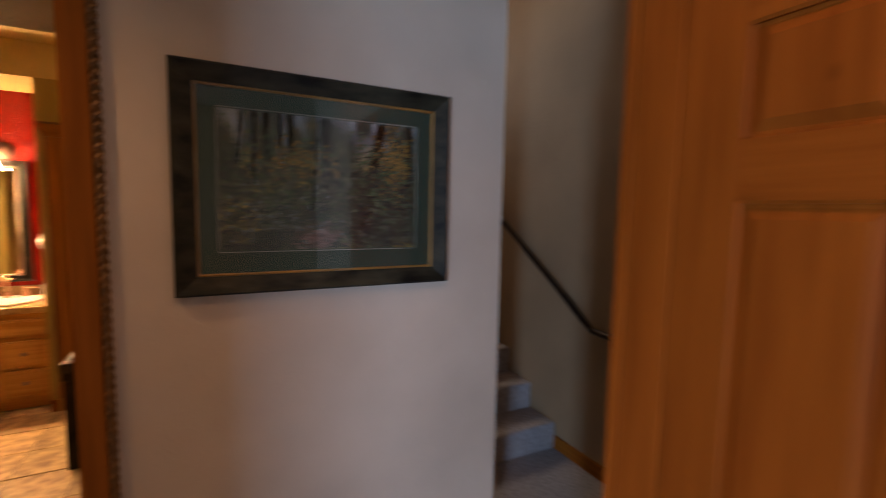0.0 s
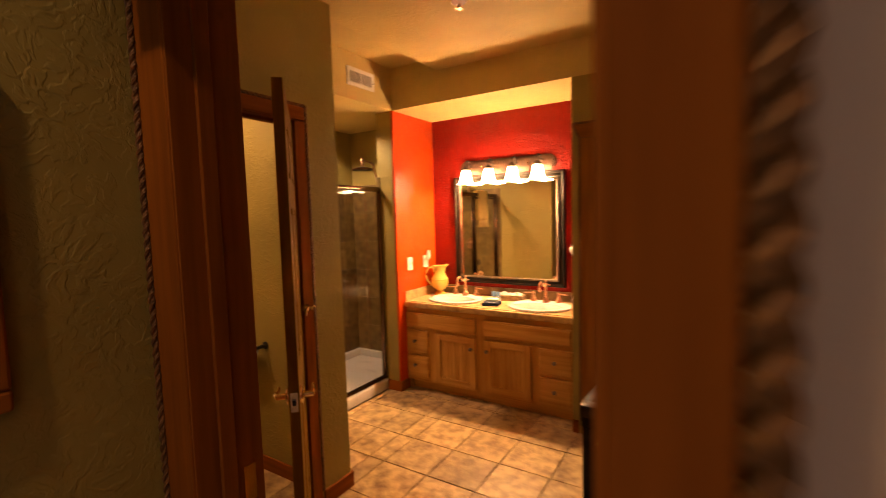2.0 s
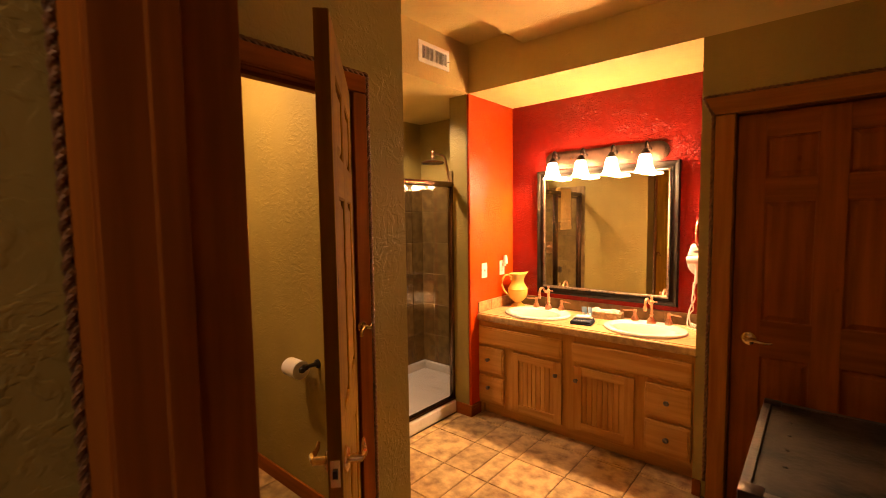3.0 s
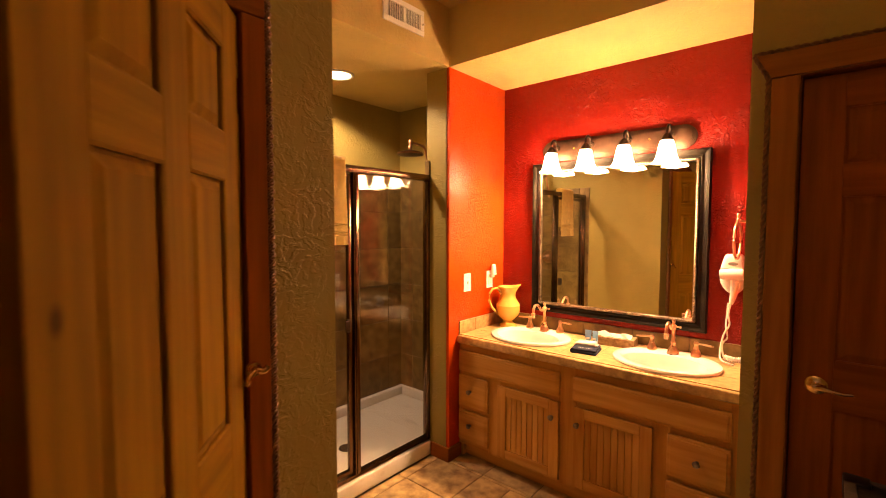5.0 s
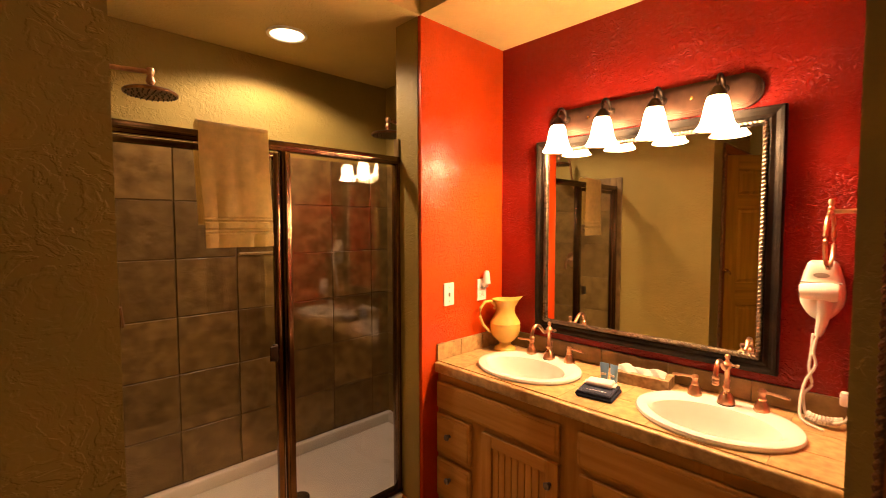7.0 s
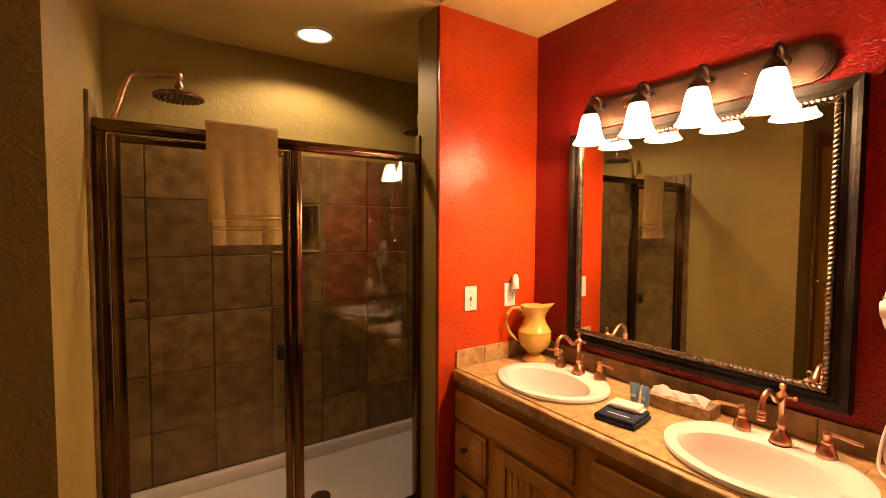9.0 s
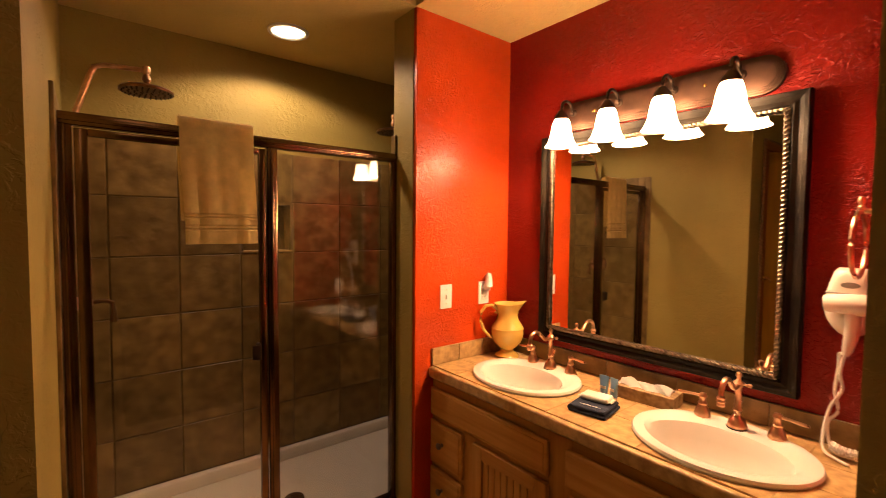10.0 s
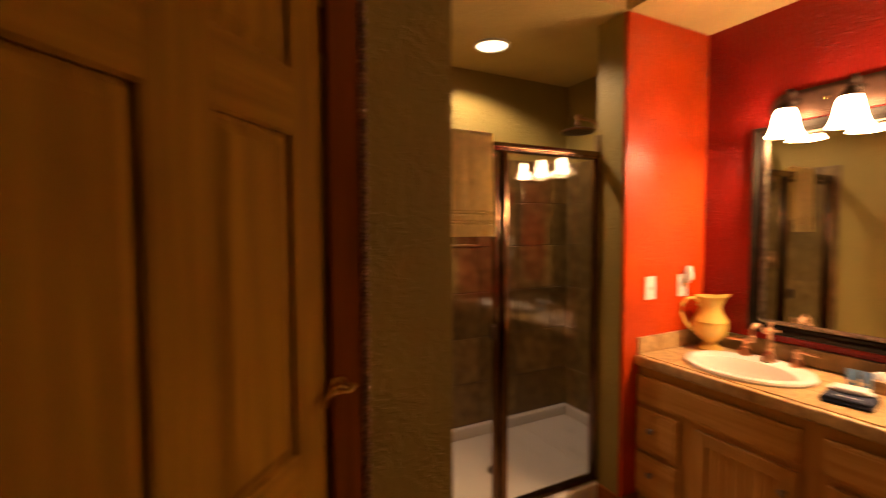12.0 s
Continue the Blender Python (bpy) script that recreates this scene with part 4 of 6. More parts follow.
def shower_head(y, s):
    h = thing("rain_shower", "round copper rain shower head on a bent wall arm", "shower", "rain showers", m=pose(-2.95, y, 0))
    wall_y = s * (0.315 if s < 0 else 0.30)
    pts = [(0, wall_y, 1.80), (0, wall_y - s * 0.05, 1.815), (0, wall_y - s * 0.075, 1.85)]
    pts += [(0, wall_y - s * 0.10, 1.93), (0, wall_y - s * 0.135, 2.05), (0, wall_y - s * 0.15, 2.085), (0, wall_y - s * 0.18, 2.098), (0, -s * 0.0, 2.108)]
    part("arm", tube(bmesh.new(), pts, 0.010, n=12), COPPER, h, smooth=True)
    part("flange", lathe(bmesh.new(), [(0, 0), (0.028, 0), (0.024, 0.008), (0.012, 0.012), (0, 0.012)], Matrix.Translation((0, wall_y, 1.80)) @ Matrix.Rotation(radians(90 * s), 4, "X"), n=20), COPPER, h, smooth=True)
    part("swivel", lathe(bmesh.new(), [(0, 2.128), (0.012, 2.124), (0.016, 2.112), (0.013, 2.098), (0.009, 2.092), (0.014, 2.080), (0.017, 2.068), (0.010, 2.058), (0.016, 2.048), (0, 2.046)], n=18), COPPER, h, smooth=True)
    part("head", lathe(bmesh.new(), [(0, 2.050), (0.02, 2.049), (0.05, 2.042), (0.088, 2.032), (0.096, 2.024), (0.094, 2.016), (0, 2.015)], n=36), AGED, h, smooth=True)
    bm = bmesh.new()
    for r, k in ((0.02, 8), (0.042, 14), (0.064, 20), (0.084, 26)):
        for i in range(k):
            a = 2 * math.pi * i / k
            lathe(bm, [(0.0035, 2.016), (0.0022, 2.0095)], Matrix.Translation((r * math.cos(a), r * math.sin(a), 0)), n=5)
    tagged(part("nozzles", bm, BRONZE, h, "rows of small rubber nozzles"), kind="stuff")


shower_head(3.66, -1)
shower_head(4.83, 1)
v = thing("shower_valve", "copper shower valve with a lever on the tiled wall", "shower valve", m=pose(-2.95, YP1 + 0.013, 1.15))
part("escutcheon", lathe(bmesh.new(), [(0, 0), (0.075, 0), (0.072, 0.006), (0.03, 0.012), (0.022, 0.05), (0.026, 0.06), (0.012, 0.075), (0, 0.078)], Matrix.Rotation(radians(-90), 4, "X"), n=28), COPPER, v, smooth=True)
part("lever", tube(bmesh.new(), [(0, 0.06, 0), (0, 0.115, 0.004), (0, 0.135, -0.006), (0, 0.138, -0.03), (0, 0.139, -0.085)], 0.008, n=10, taper=[1.2, 0.9, 1.2, 1.0, 1.6]), AGED, v, smooth=True)


def cloth_over_rail(y0, y1, ztop, zfront, zback, xr, thick=0.014):
    """Folded towel over a bar: a thick strip that follows the bar, with soft waves and a woven band."""
    prof = []
    for i in range(73):
        prof.append((xr + 0.030, zfront + (ztop - 0.01 - zfront) * i / 72))
    for a in range(0, 181, 20):
        prof.append((xr + 0.030 * math.cos(radians(a)), ztop - 0.01 + 0.026 * math.sin(radians(a))))
    for i in range(1, 15):
        prof.append((xr - 0.030, ztop - 0.01 + (zback - ztop + 0.01) * i / 14))
    bm = bmesh.new()
    n = 26
    grid = []
    for k, (x, z) in enumerate(prof):
        row = []
        for j in range(n + 1):
            u = j / n
            y = y0 + (y1 - y0) * u + 0.006 * math.sin(z * 9 + 1.3)
            hang = max(0, (ztop - z)) * 1.6
            w = hang * (0.016 * math.sin(u * 8.5 + z * 5) + 0.011 * math.sin(u * 15 - z * 8)) + 0.0012 * math.sin(u * 70 + z * 130)
            band = -0.006 if any(abs(z - zz) < 0.0045 for zz in (zfront + 0.055, zfront + 0.066, zfront + 0.098, zfront + 0.109)) else 0
            s = 1 if x > xr else -1
            row.append(bm.verts.new((x + s * (abs(w) + band), y, z)))
        grid.append(row)
    for a, b in zip(grid, grid[1:]):
        for j in range(n):
            bm.faces.new((a[j], a[j + 1], b[j + 1], b[j]))
    bmesh.ops.solidify(bm, geom=list(bm.faces), thickness=thick)
    return bm


TERRY = mat("cream terry", (0.82, 0.63, 0.26), 0.95, var=0.06, scale=30, bump=0.7, bscale=420, bdist=0.004)
solid("towel", cloth_over_rail(3.718, 3.960, 1.840, 1.394, 1.48, GX), TERRY, "cream terry bath towel hung over the shower rail", "towel", smooth=True)

# ---- small things on and round the vanity ----
JUG = mat("yellow glazed ceramic", (0.74, 0.49, 0.10), 0.18, var=0.08, scale=7, coat=0.5, bump=0.03, bscale=14)
jug = thing("jug", "yellow glazed ceramic pitcher with a curled handle", "pitcher", m=pose(-2.288, 5.085, CT, 0, 0, 60) @ Matrix.Scale(0.95, 4))
prof = [(0.0, 0.0), (0.052, 0.0), (0.053, 0.008), (0.046, 0.018), (0.030, 0.030), (0.028, 0.042), (0.044, 0.058), (0.064, 0.085), (0.071, 0.115), (0.072, 0.140), (0.070, 0.150), (0.072, 0.156), (0.064, 0.175), (0.051, 0.200), (0.044, 0.225), (0.046, 0.250), (0.055, 0.275), (0.062, 0.290), (0.058, 0.290), (0.048, 0.262), (0.040, 0.225), (0.050, 0.190), (0.060, 0.15), (0.05, 0.09), (0.0, 0.06)]
bm = lathe(bmesh.new(), [(r * 1.17, z) for r, z in prof], n=36)
for vv in bm.verts:
    if vv.co.z > 0.24 and vv.co.x > 0.02:
        f = (vv.co.z - 0.24) / 0.05
        k = max(0, 1 - abs(vv.co.y) / 0.045)
        vv.co.x += 0.032 * f * k
        vv.co.z += 0.012 * f * k
part("body", bm, JUG, jug, smooth=True)
pts = [(-0.058, 0, 0.258), (-0.085, 0, 0.282), (-0.118, 0, 0.278), (-0.142, 0, 0.245), (-0.145, 0, 0.195), (-0.128, 0, 0.15), (-0.104, 0, 0.122), (-0.086, 0, 0.102), (-0.096, 0, 0.092)]
part("handle", tube(bmesh.new(), pts, 0.0085, n=10, taper=[1, 1, 1, 1.05, 1, 0.95, 0.9, 0.85, 0.8]), JUG, jug, smooth=True)
part("handle_curl", tube(bmesh.new(), [(-0.058, 0, 0.262), (-0.052, 0, 0.245), (-0.060, 0, 0.238), (-0.066, 0, 0.246)], 0.007, n=8), JUG, jug, smooth=True)

NAVY = mat("navy terry", (0.010, 0.018, 0.045), 0.95, var=0.1, scale=30, bump=0.6, bscale=350)
fold = thing("washcloth", "folded navy blue washcloth with pale stitched writing", "washcloth", m=pose(-1.641, 4.846, CT, 0, 0, 10))
bm = bmesh.new()
for k in range(2):
    box(bm, -0.064, 0.064 - 0.005 * k, -0.070 + 0.004 * k, 0.070, 0.001 + 0.0128 * k, 0.0136 + 0.0128 * k, bevel=0.006, seg=3)
tube(bm, [(-0.060, -0.066, 0.0135), (-0.061, 0.0, 0.0135), (-0.060, 0.068, 0.0135)], 0.0132, n=14)
part("cloth", bm, NAVY, fold, smooth=True)
THREAD = mat("pale thread", (0.55, 0.55, 0.55), 0.7)
for i in range(7):
    part("stitching", bx(-0.040 + i * 0.011, -0.033 + i * 0.011, -0.038 - 0.002 * (i % 2), -0.034 + 0.002 * (i % 3), 0.0268, 0.0274), THREAD, fold)
soap = thing("soap_packet", "white wrapped soap lying on the navy washcloth", "soap", m=pose(-1.655, 4.878, CT + 0.027, 0, 0, 12))
bm = bx(-0.050, 0.050, -0.032, 0.032, 0.0, 0.020, bevel=0.008, seg=3)
part("wrapper", bm, PLASTIC, soap, smooth=True)
part("wrapper_fold", bx(-0.060, -0.044, -0.022, 0.022, 0.004, 0.008, bevel=0.001), PLASTIC, soap)
part("wrapper_fold", bx(0.044, 0.060, -0.022, 0.022, 0.004, 0.008, bevel=0.001), PLASTIC, soap)

BLUE = mat("blue plastic", (0.22, 0.42, 0.72), 0.32, var=0.04)
for tx, ty, rz, cap in ((-1.692, 4.985, 10, 0), (-1.650, 4.983, -12, 1)):
    tb = thing("toiletry_tube", "small blue toiletry tube standing on its cap", "toiletry tube", "toiletry tubes", m=pose(tx, ty, CT, 0, 0, rz))
    part("cap", lathe(bmesh.new(), [(0, 0), (0.012, 0), (0.012, 0.012), (0, 0.012)], n=18), BLUE if not cap else PLASTIC, tb, smooth=True)
    bm = bmesh.new()
    rings = []
    for z, rx, ry in ((0.012, 0.013, 0.013), (0.03, 0.0145, 0.012), (0.055, 0.017, 0.008), (0.078, 0.0185, 0.003), (0.086, 0.0185, 0.001)):
        rings.append([bm.verts.new((rx * math.cos(a * math.pi / 9), ry * math.sin(a * math.pi / 9), z)) for a in range(18)])
    for a, b in zip(rings, rings[1:]):
        for i in range(18):
            bm.faces.new((a[i], a[(i + 1) % 18], b[(i + 1) % 18], b[i]))
    bm.faces.new(rings[0][::-1]), bm.faces.new(rings[-1])
    part("tube_body", bm, BLUE, tb, smooth=True)
    part("printed_band", bx(-0.010, 0.010, -0.0125, -0.0105, 0.036, 0.046), PLASTIC, tb)

TISB = mat("patterned card", (0.14, 0.085, 0.035), 0.6, var=0.5, scale=45, second=(0.42, 0.29, 0.14), detail=1)
tis = thing("tissue_box", "flat patterned tissue box with white tissues drawn out", "tissue box", m=pose(-1.575, 5.085, CT, 0, 0, 6))
bm = bx(-0.108, 0.108, -0.052, 0.052, 0.0, 0.048, bevel=0.002)
part("carton", bm, TISB, tis)
bm = bmesh.new()
n1, n2 = 20, 8
g = [[bm.verts.new((-0.095 + 0.185 * i / n1, -0.032 + 0.06 * j / n2 + 0.008 * math.sin(i * 0.9 + j), 0.0485 + 0.024 * math.sin(math.pi * j / n2) * (0.8 + 0.2 * math.sin(i * 0.5)) + 0.002 * math.sin(i * 1.1 + j * 0.9))) for j in range(n2 + 1)] for i in range(n1 + 1)]
for i in range(n1):
    for j in range(n2):
        bm.faces.new((g[i][j], g[i + 1][j], g[i + 1][j + 1], g[i][j + 1]))
bmesh.ops.solidify(bm, geom=list(bm.faces), thickness=0.0015)
part("tissue", bm, mat("tissue paper", (0.85, 0.83, 0.80), 0.9, var=0.02), tis, "soft white tissue", smooth=True)

# switch, outlet, night light on the side wall
sw = thing("light_switch", "white toggle light switch plate on the red wall", "switch")
part("plate", bx(XS + 0.001, XS + 0.006, 4.738, 4.807, 1.067, 1.184, bevel=0.002), PLASTIC, sw)
part("toggle", bx(XS + 0.006, XS + 0.016, 4.768, 4.777, 1.115, 1.135, bevel=0.002), PLASTIC, sw)
for z in (1.090, 1.160):
    part("screw", lathe(bmesh.new(), [(0, 0), (0.003, 0), (0.002, 0.0015), (0, 0.0015)], Matrix.Translation((XS + 0.006, 4.7725, z)) @ Matrix.Rotation(radians(90), 4, "Y"), n=10), BRASS, sw)
ou = thing("wall_outlet", "white duplex wall outlet with a plugged night light above", "outlet")
part("plate", bx(XS + 0.001, XS + 0.006, 4.981, 5.051, 1.066, 1.184, bevel=0.002), PLASTIC, ou)
for z in (1.100, 1.150):
    so = part("socket", bx(XS + 0.006, XS + 0.008, 4.998, 5.030, z - 0.016, z + 0.016, bevel=0.003), PLASTIC, ou)
    for dy in (-0.006, 0.006):
        part("slot", bx(XS + 0.0078, XS + 0.0085, 5.0132 + dy, 5.0152 + dy, z - 0.004, z + 0.006), NEAR_BLACK, so)
nl = thing("night_light", "white plug-in night light with a rounded shade", "night light")
bm = bmesh.new()
box(bm, XS + 0.009, XS + 0.03, 5.004, 5.042, 1.137, 1.167, bevel=0.005)
part("plug_body", bm, PLASTIC, nl, smooth=True)
bm = lathe(bmesh.new(), [(0, 0), (0.021, 0.0), (0.021, 0.01), (0.017, 0.055), (0.012, 0.070), (0.0, 0.074)], Matrix.Translation((XS + 0.030, 5.026, 1.157)), n=20, sx=0.9)
part("shade", bm, PLASTIC, nl, "white rounded plastic shade", smooth=True)

# towel ring on the alcove's end wall
ringt = thing("towel_ring", "copper towel ring on a turned wall post", "towel ring")
part("post", tube(bmesh.new(), [(XM - 0.001, 5.095, 1.518), (XM - 0.012, 5.095, 1.518), (XM - 0.014, 5.095, 1.518), (XM - 0.05, 5.095, 1.518), (XM - 0.085, 5.095, 1.518)], 0.010, n=12, taper=[2.2, 2.0, 0.9, 0.7, 0.8]), COPPER, ringt, smooth=True)
part("finial", lathe(bmesh.new(), [(0, -0.012), (0.008, -0.010), (0.009, 0.012), (0.005, 0.018), (0.009, 0.03), (0.006, 0.04), (0, 0.042)], Matrix.Translation((XM - 0.085, 5.095, 1.518)), n=14), COPPER, ringt, smooth=True)
part("ring", tube(bmesh.new(), [(XM - 0.085 + 0.0035 * math.cos(2 * math.pi * i / 36), 5.085 + 0.082 * math.cos(2 * math.pi * i / 36), 1.424 + 0.092 * math.sin(2 * math.pi * i / 36)) for i in range(36)], 0.006, n=8, closed=True), COPPER, ringt, smooth=True)

# hair dryer on its wall mount
DR = mat("ivory plastic", (0.80, 0.74, 0.66), 0.32, var=0.03)
dx = -1.035
dry = thing("hair_dryer", "white wall-mounted hair dryer resting in its holder", "hair dryer")
bm = bmesh.new()
rings = []
for depth, grow in ((-0.002, 1.0), (-0.018, 1.0), (-0.030, 0.97), (-0.038, 0.90), (-0.043, 0.78), (-0.0455, 0.60)):
    ring = []
    for i in range(40):
        side, v = (1, i / 19) if i < 20 else (-1, (39 - i) / 19)
        half = 0.060 * float(np.interp(v, (0, 0.03, 0.15, 0.32, 0.48, 0.6, 0.75, 0.87, 0.95, 1), (0.52, 0.64, 0.76, 0.91, 0.99, 1.0, 0.90, 0.68, 0.44, 0.12)))
        z = 0.107 - 0.207 * v
        ring.append(bm.verts.new((dx - grow * side * half, YB + depth, 1.245 + grow * z)))
    rings.append(ring)
bm.faces.new(rings[0]), bm.faces.new(rings[-1][::-1])
for a, b in zip(rings, rings[1:]):
    for i in range(40):
        bm.faces.new((a[i], a[(i + 1) % 40], b[(i + 1) % 40], b[i]))
part("wall_mount", bm, DR, dry, smooth=True)
bm = lathe(bmesh.new(), [(0, 0), (0.022, 0), (0.021, 0.0025), (0, 0.003)], Matrix.Translation((dx, YB - 0.0445, 1.303)) @ Matrix.Rotation(radians(90), 4, "X"), n=24, sy=0.42)
part("badge", bm, mat("grey badge", (0.34, 0.30, 0.26), 0.35, metal=0.3), dry, "small grey oval badge", smooth=True)
part("tray_lip", bx(dx - 0.054, dx + 0.054, YB - 0.049, YB - 0.036, 1.276, 1.280, bevel=0.0015), mat("shadow grey plastic", (0.30, 0.28, 0.26), 0.4), dry)
bm = bmesh.new()
tube(bm, [(dx - 0.050, YB - 0.068, 1.247), (dx - 0.04, YB - 0.068, 1.248), (dx, YB - 0.068, 1.25), (dx + 0.03, YB - 0.068, 1.25), (dx + 0.046, YB - 0.068, 1.25), (dx + 0.052, YB - 0.068, 1.25)], 0.030, n=20, taper=[0.8, 0.88, 1.0, 1.05, 0.95, 0.7])
barrel = part("barrel", bm, DR, dry, smooth=True)
part("nozzle_ring", tube(bmesh.new(), [(dx - 0.0515, YB - 0.068, 1.247), (dx - 0.0495, YB - 0.068, 1.247)], 0.0215, n=20), NEAR_BLACK, barrel, smooth=True)
part("grip", tube(bmesh.new(), [(dx + 0.012, YB - 0.066, 1.228), (dx + 0.012, YB - 0.062, 1.19), (dx + 0.008, YB - 0.056, 1.15), (dx + 0.002, YB - 0.052, 1.115), (dx - 0.003, YB - 0.05, 1.095)], 0.016, n=12, taper=[1.2, 1.15, 1.0, 0.8, 0.5]), DR, barrel, smooth=True)
cords = [
    [(dx - 0.003, 5.14, 1.098), (dx - 0.012, 5.142, 1.04), (dx - 0.006, 5.145, 0.99), (dx - 0.03, 5.145, 0.93), (dx - 0.038, 5.12, 0.86), (dx - 0.03, 5.09, 0.815), (dx + 0.01, 5.06, 0.808), (dx + 0.03, 5.05, 0.808)],
    [(dx - 0.016, 5.15, 1.10), (dx - 0.018, 5.15, 1.04), (dx - 0.022, 5.15, 0.98), (dx - 0.014, 5.15, 0.92), (dx - 0.032, 5.135, 0.885), (dx - 0.02, 5.12, 0.82), (dx + 0.02, 5.10, 0.812), (XM - 0.03, 5.09, 0.84), (XM - 0.02, 5.088, 0.90)],
]


for c in cords:
    part("cord", tube(bmesh.new(), smooth_path(c), 0.0042, n=8), DR, dry, "white power cord", smooth=True)
coil = []
path = smooth_path([(dx - 0.02, 5.115, 0.822), (dx + 0.01, 5.095, 0.822), (dx + 0.045, 5.105, 0.822), (dx + 0.065, 5.125, 0.822)], 40)
for i, p in enumerate(path):
    a = i * 2 * math.pi / 10
    coil.append(p + Vector((0.3 * 0.013 * math.sin(a), 0.013 * math.cos(a), 0.013 * math.sin(a) + 0.001)))
part("coiled_cord", tube(bmesh.new(), coil, 0.0034, n=6), DR, dry, "white coiled cord", smooth=True)
part("plug", bx(XM - 0.045, XM - 0.008, 5.075, 5.105, 0.89, 0.935, bevel=0.006), DR, dry, smooth=True)
ou = thing("wall_outlet", "white wall outlet low on the red return wall", "outlet")
part("plate", bx(XM - 0.007, XM - 0.001, 5.052, 5.125, 0.90, 1.02, bevel=0.002), PLASTIC, ou)
part("socket", bx(XM - 0.0095, XM - 0.007, 5.072, 5.105, 0.97, 1.002, bevel=0.002), PLASTIC, ou)

# ---- ceiling things ----
cl = thing("ceiling_light", "square frosted glass flush ceiling light, lit", "ceiling lamp", m=pose(-0.955, 3.30, 0))
part("base_plate", bx(-0.15, 0.15, -0.15, 0.15, CEIL_Z - 0.025, CEIL_Z - 0.001, bevel=0.004), BRASS, cl, "brass base plate")
bm = bx(-0.135, 0.135, -0.135, 0.135, CEIL_Z - 0.095, CEIL_Z - 0.026, bevel=0.02, seg=3)
part("glass_shade", bm, LIT_C, cl, "lit frosted glass", smooth=True)
sp = thing("sprinkler", "small chrome ceiling sprinkler head", "sprinkler", m=pose(-1.263, 3.735, 0))
part("escutcheon", lathe(bmesh.new(), [(0, CEIL_Z), (0.04, CEIL_Z - 0.001), (0.036, CEIL_Z - 0.008), (0.015, CEIL_Z - 0.016), (0, CEIL_Z - 0.016)], n=24), WHITE, sp, smooth=True)
part("deflector", lathe(bmesh.new(), [(0, CEIL_Z - 0.016), (0.008, CEIL_Z - 0.016), (0.007, CEIL_Z - 0.036), (0.018, CEIL_Z - 0.038), (0.018, CEIL_Z - 0.041), (0, CEIL_Z - 0.041)], n=16), COPPER, sp, smooth=True)
dl = thing("downlight", "round recessed ceiling downlight with a white trim ring", "downlight", m=pose(-2.997, 4.252, 0))
prof = [(0.080, SOFFIT_Z - 0.001), (0.098, SOFFIT_Z - 0.001), (0.096, SOFFIT_Z - 0.008), (0.082, SOFFIT_Z - 0.010), (0.078, SOFFIT_Z - 0.004)]
bm = bmesh.new()
rings = [[bm.verts.new((r * math.cos(2 * math.pi * i / 36), r * math.sin(2 * math.pi * i / 36), z)) for i in range(36)] for r, z in prof]
for a, b in zip(rings, rings[1:] + rings[:1]):
    for i in range(36):
        bm.faces.new((a[i], a[(i + 1) % 36], b[(i + 1) % 36], b[i]))
part("trim_ring", bm, PLASTIC, dl, smooth=True)
part("lens", lathe(bmesh.new(), [(0, SOFFIT_Z - 0.001), (0.079, SOFFIT_Z - 0.001), (0.078, SOFFIT_Z - 0.004), (0.0, SOFFIT_Z - 0.006)], n=36), LIT_D, dl, "glowing lens", smooth=True)

vent = thing("air_vent", "white metal wall register with vertical louvres", "vent")
VY0, VY1, VZ0, VZ1 = 4.08, 4.375, 2.556, 2.694
for y0, y1, z0, z1 in ((VY0, VY1, VZ0, VZ0 + 0.028), (VY0, VY1, VZ1 - 0.028, VZ1), (VY0, VY0 + 0.03, VZ0 + 0.028, VZ1 - 0.028), (VY1 - 0.03, VY1, VZ0 + 0.028, VZ1 - 0.028), (4.221, 4.235, VZ0 + 0.028, VZ1 - 0.028)):
    part("frame", bx(XS + 0.001, XS + 0.009, y0, y1, z0, z1, bevel=0.0015, seg=1), PLASTIC, vent)
# Near-black sheet behind the louvres; the duct's shade is in its colour.
part("duct", bx(XS + 0.0005, XS + 0.002, VY0 + 0.03, VY1 - 0.03, VZ0 + 0.028, VZ1 - 0.028), NEAR_BLACK, vent, "near-black sheet for the shade in the duct")
for lo, hi in ((VY0 + 0.03, 4.221), (4.235, VY1 - 0.03)):
    for i in range(9):
        y = lo + (hi - lo) * (i + 0.5) / 9
        part("louvre", bx(XS + 0.002, XS + 0.008, y - 0.0015, y + 0.0015, VZ0 + 0.028, VZ1 - 0.028), PLASTIC, vent)
part("damper_lever", bx(XS + 0.009, XS + 0.028, VY1 - 0.022, VY1 - 0.014, 2.612, 2.618), PLASTIC, vent)

# ---- trunk ----
LEATH = mat("dark leather", (0.026, 0.017, 0.010), 0.68, spec=0.15, var=0.5, scale=7, bump=0.35, bscale=45, detail=8)
tr = thing("trunk", "dark brown worn leather trunk with brass corners and handle", "trunk", m=pose(-0.618, 3.635, 0))
TX, TY, TZ = 0.50, 0.89, 0.64
part("body", bx(0, TX, 0, TY, 0.0, TZ - 0.10, bevel=0.006), LEATH, tr)
part("lid", bx(-0.006, TX + 0.006, -0.006, TY + 0.006, TZ - 0.098, TZ, bevel=0.008), LEATH, tr, "worn leather lid")
STRAP = mat("worn wood slat", (0.05, 0.03, 0.018), 0.5, var=0.4, scale=14, bump=0.2, bscale=60)
part("edge_slat", bx(-0.008, 0.022, -0.006, TY + 0.006, TZ, TZ + 0.007, bevel=0.002), STRAP, tr, "worn wooden edge slat")
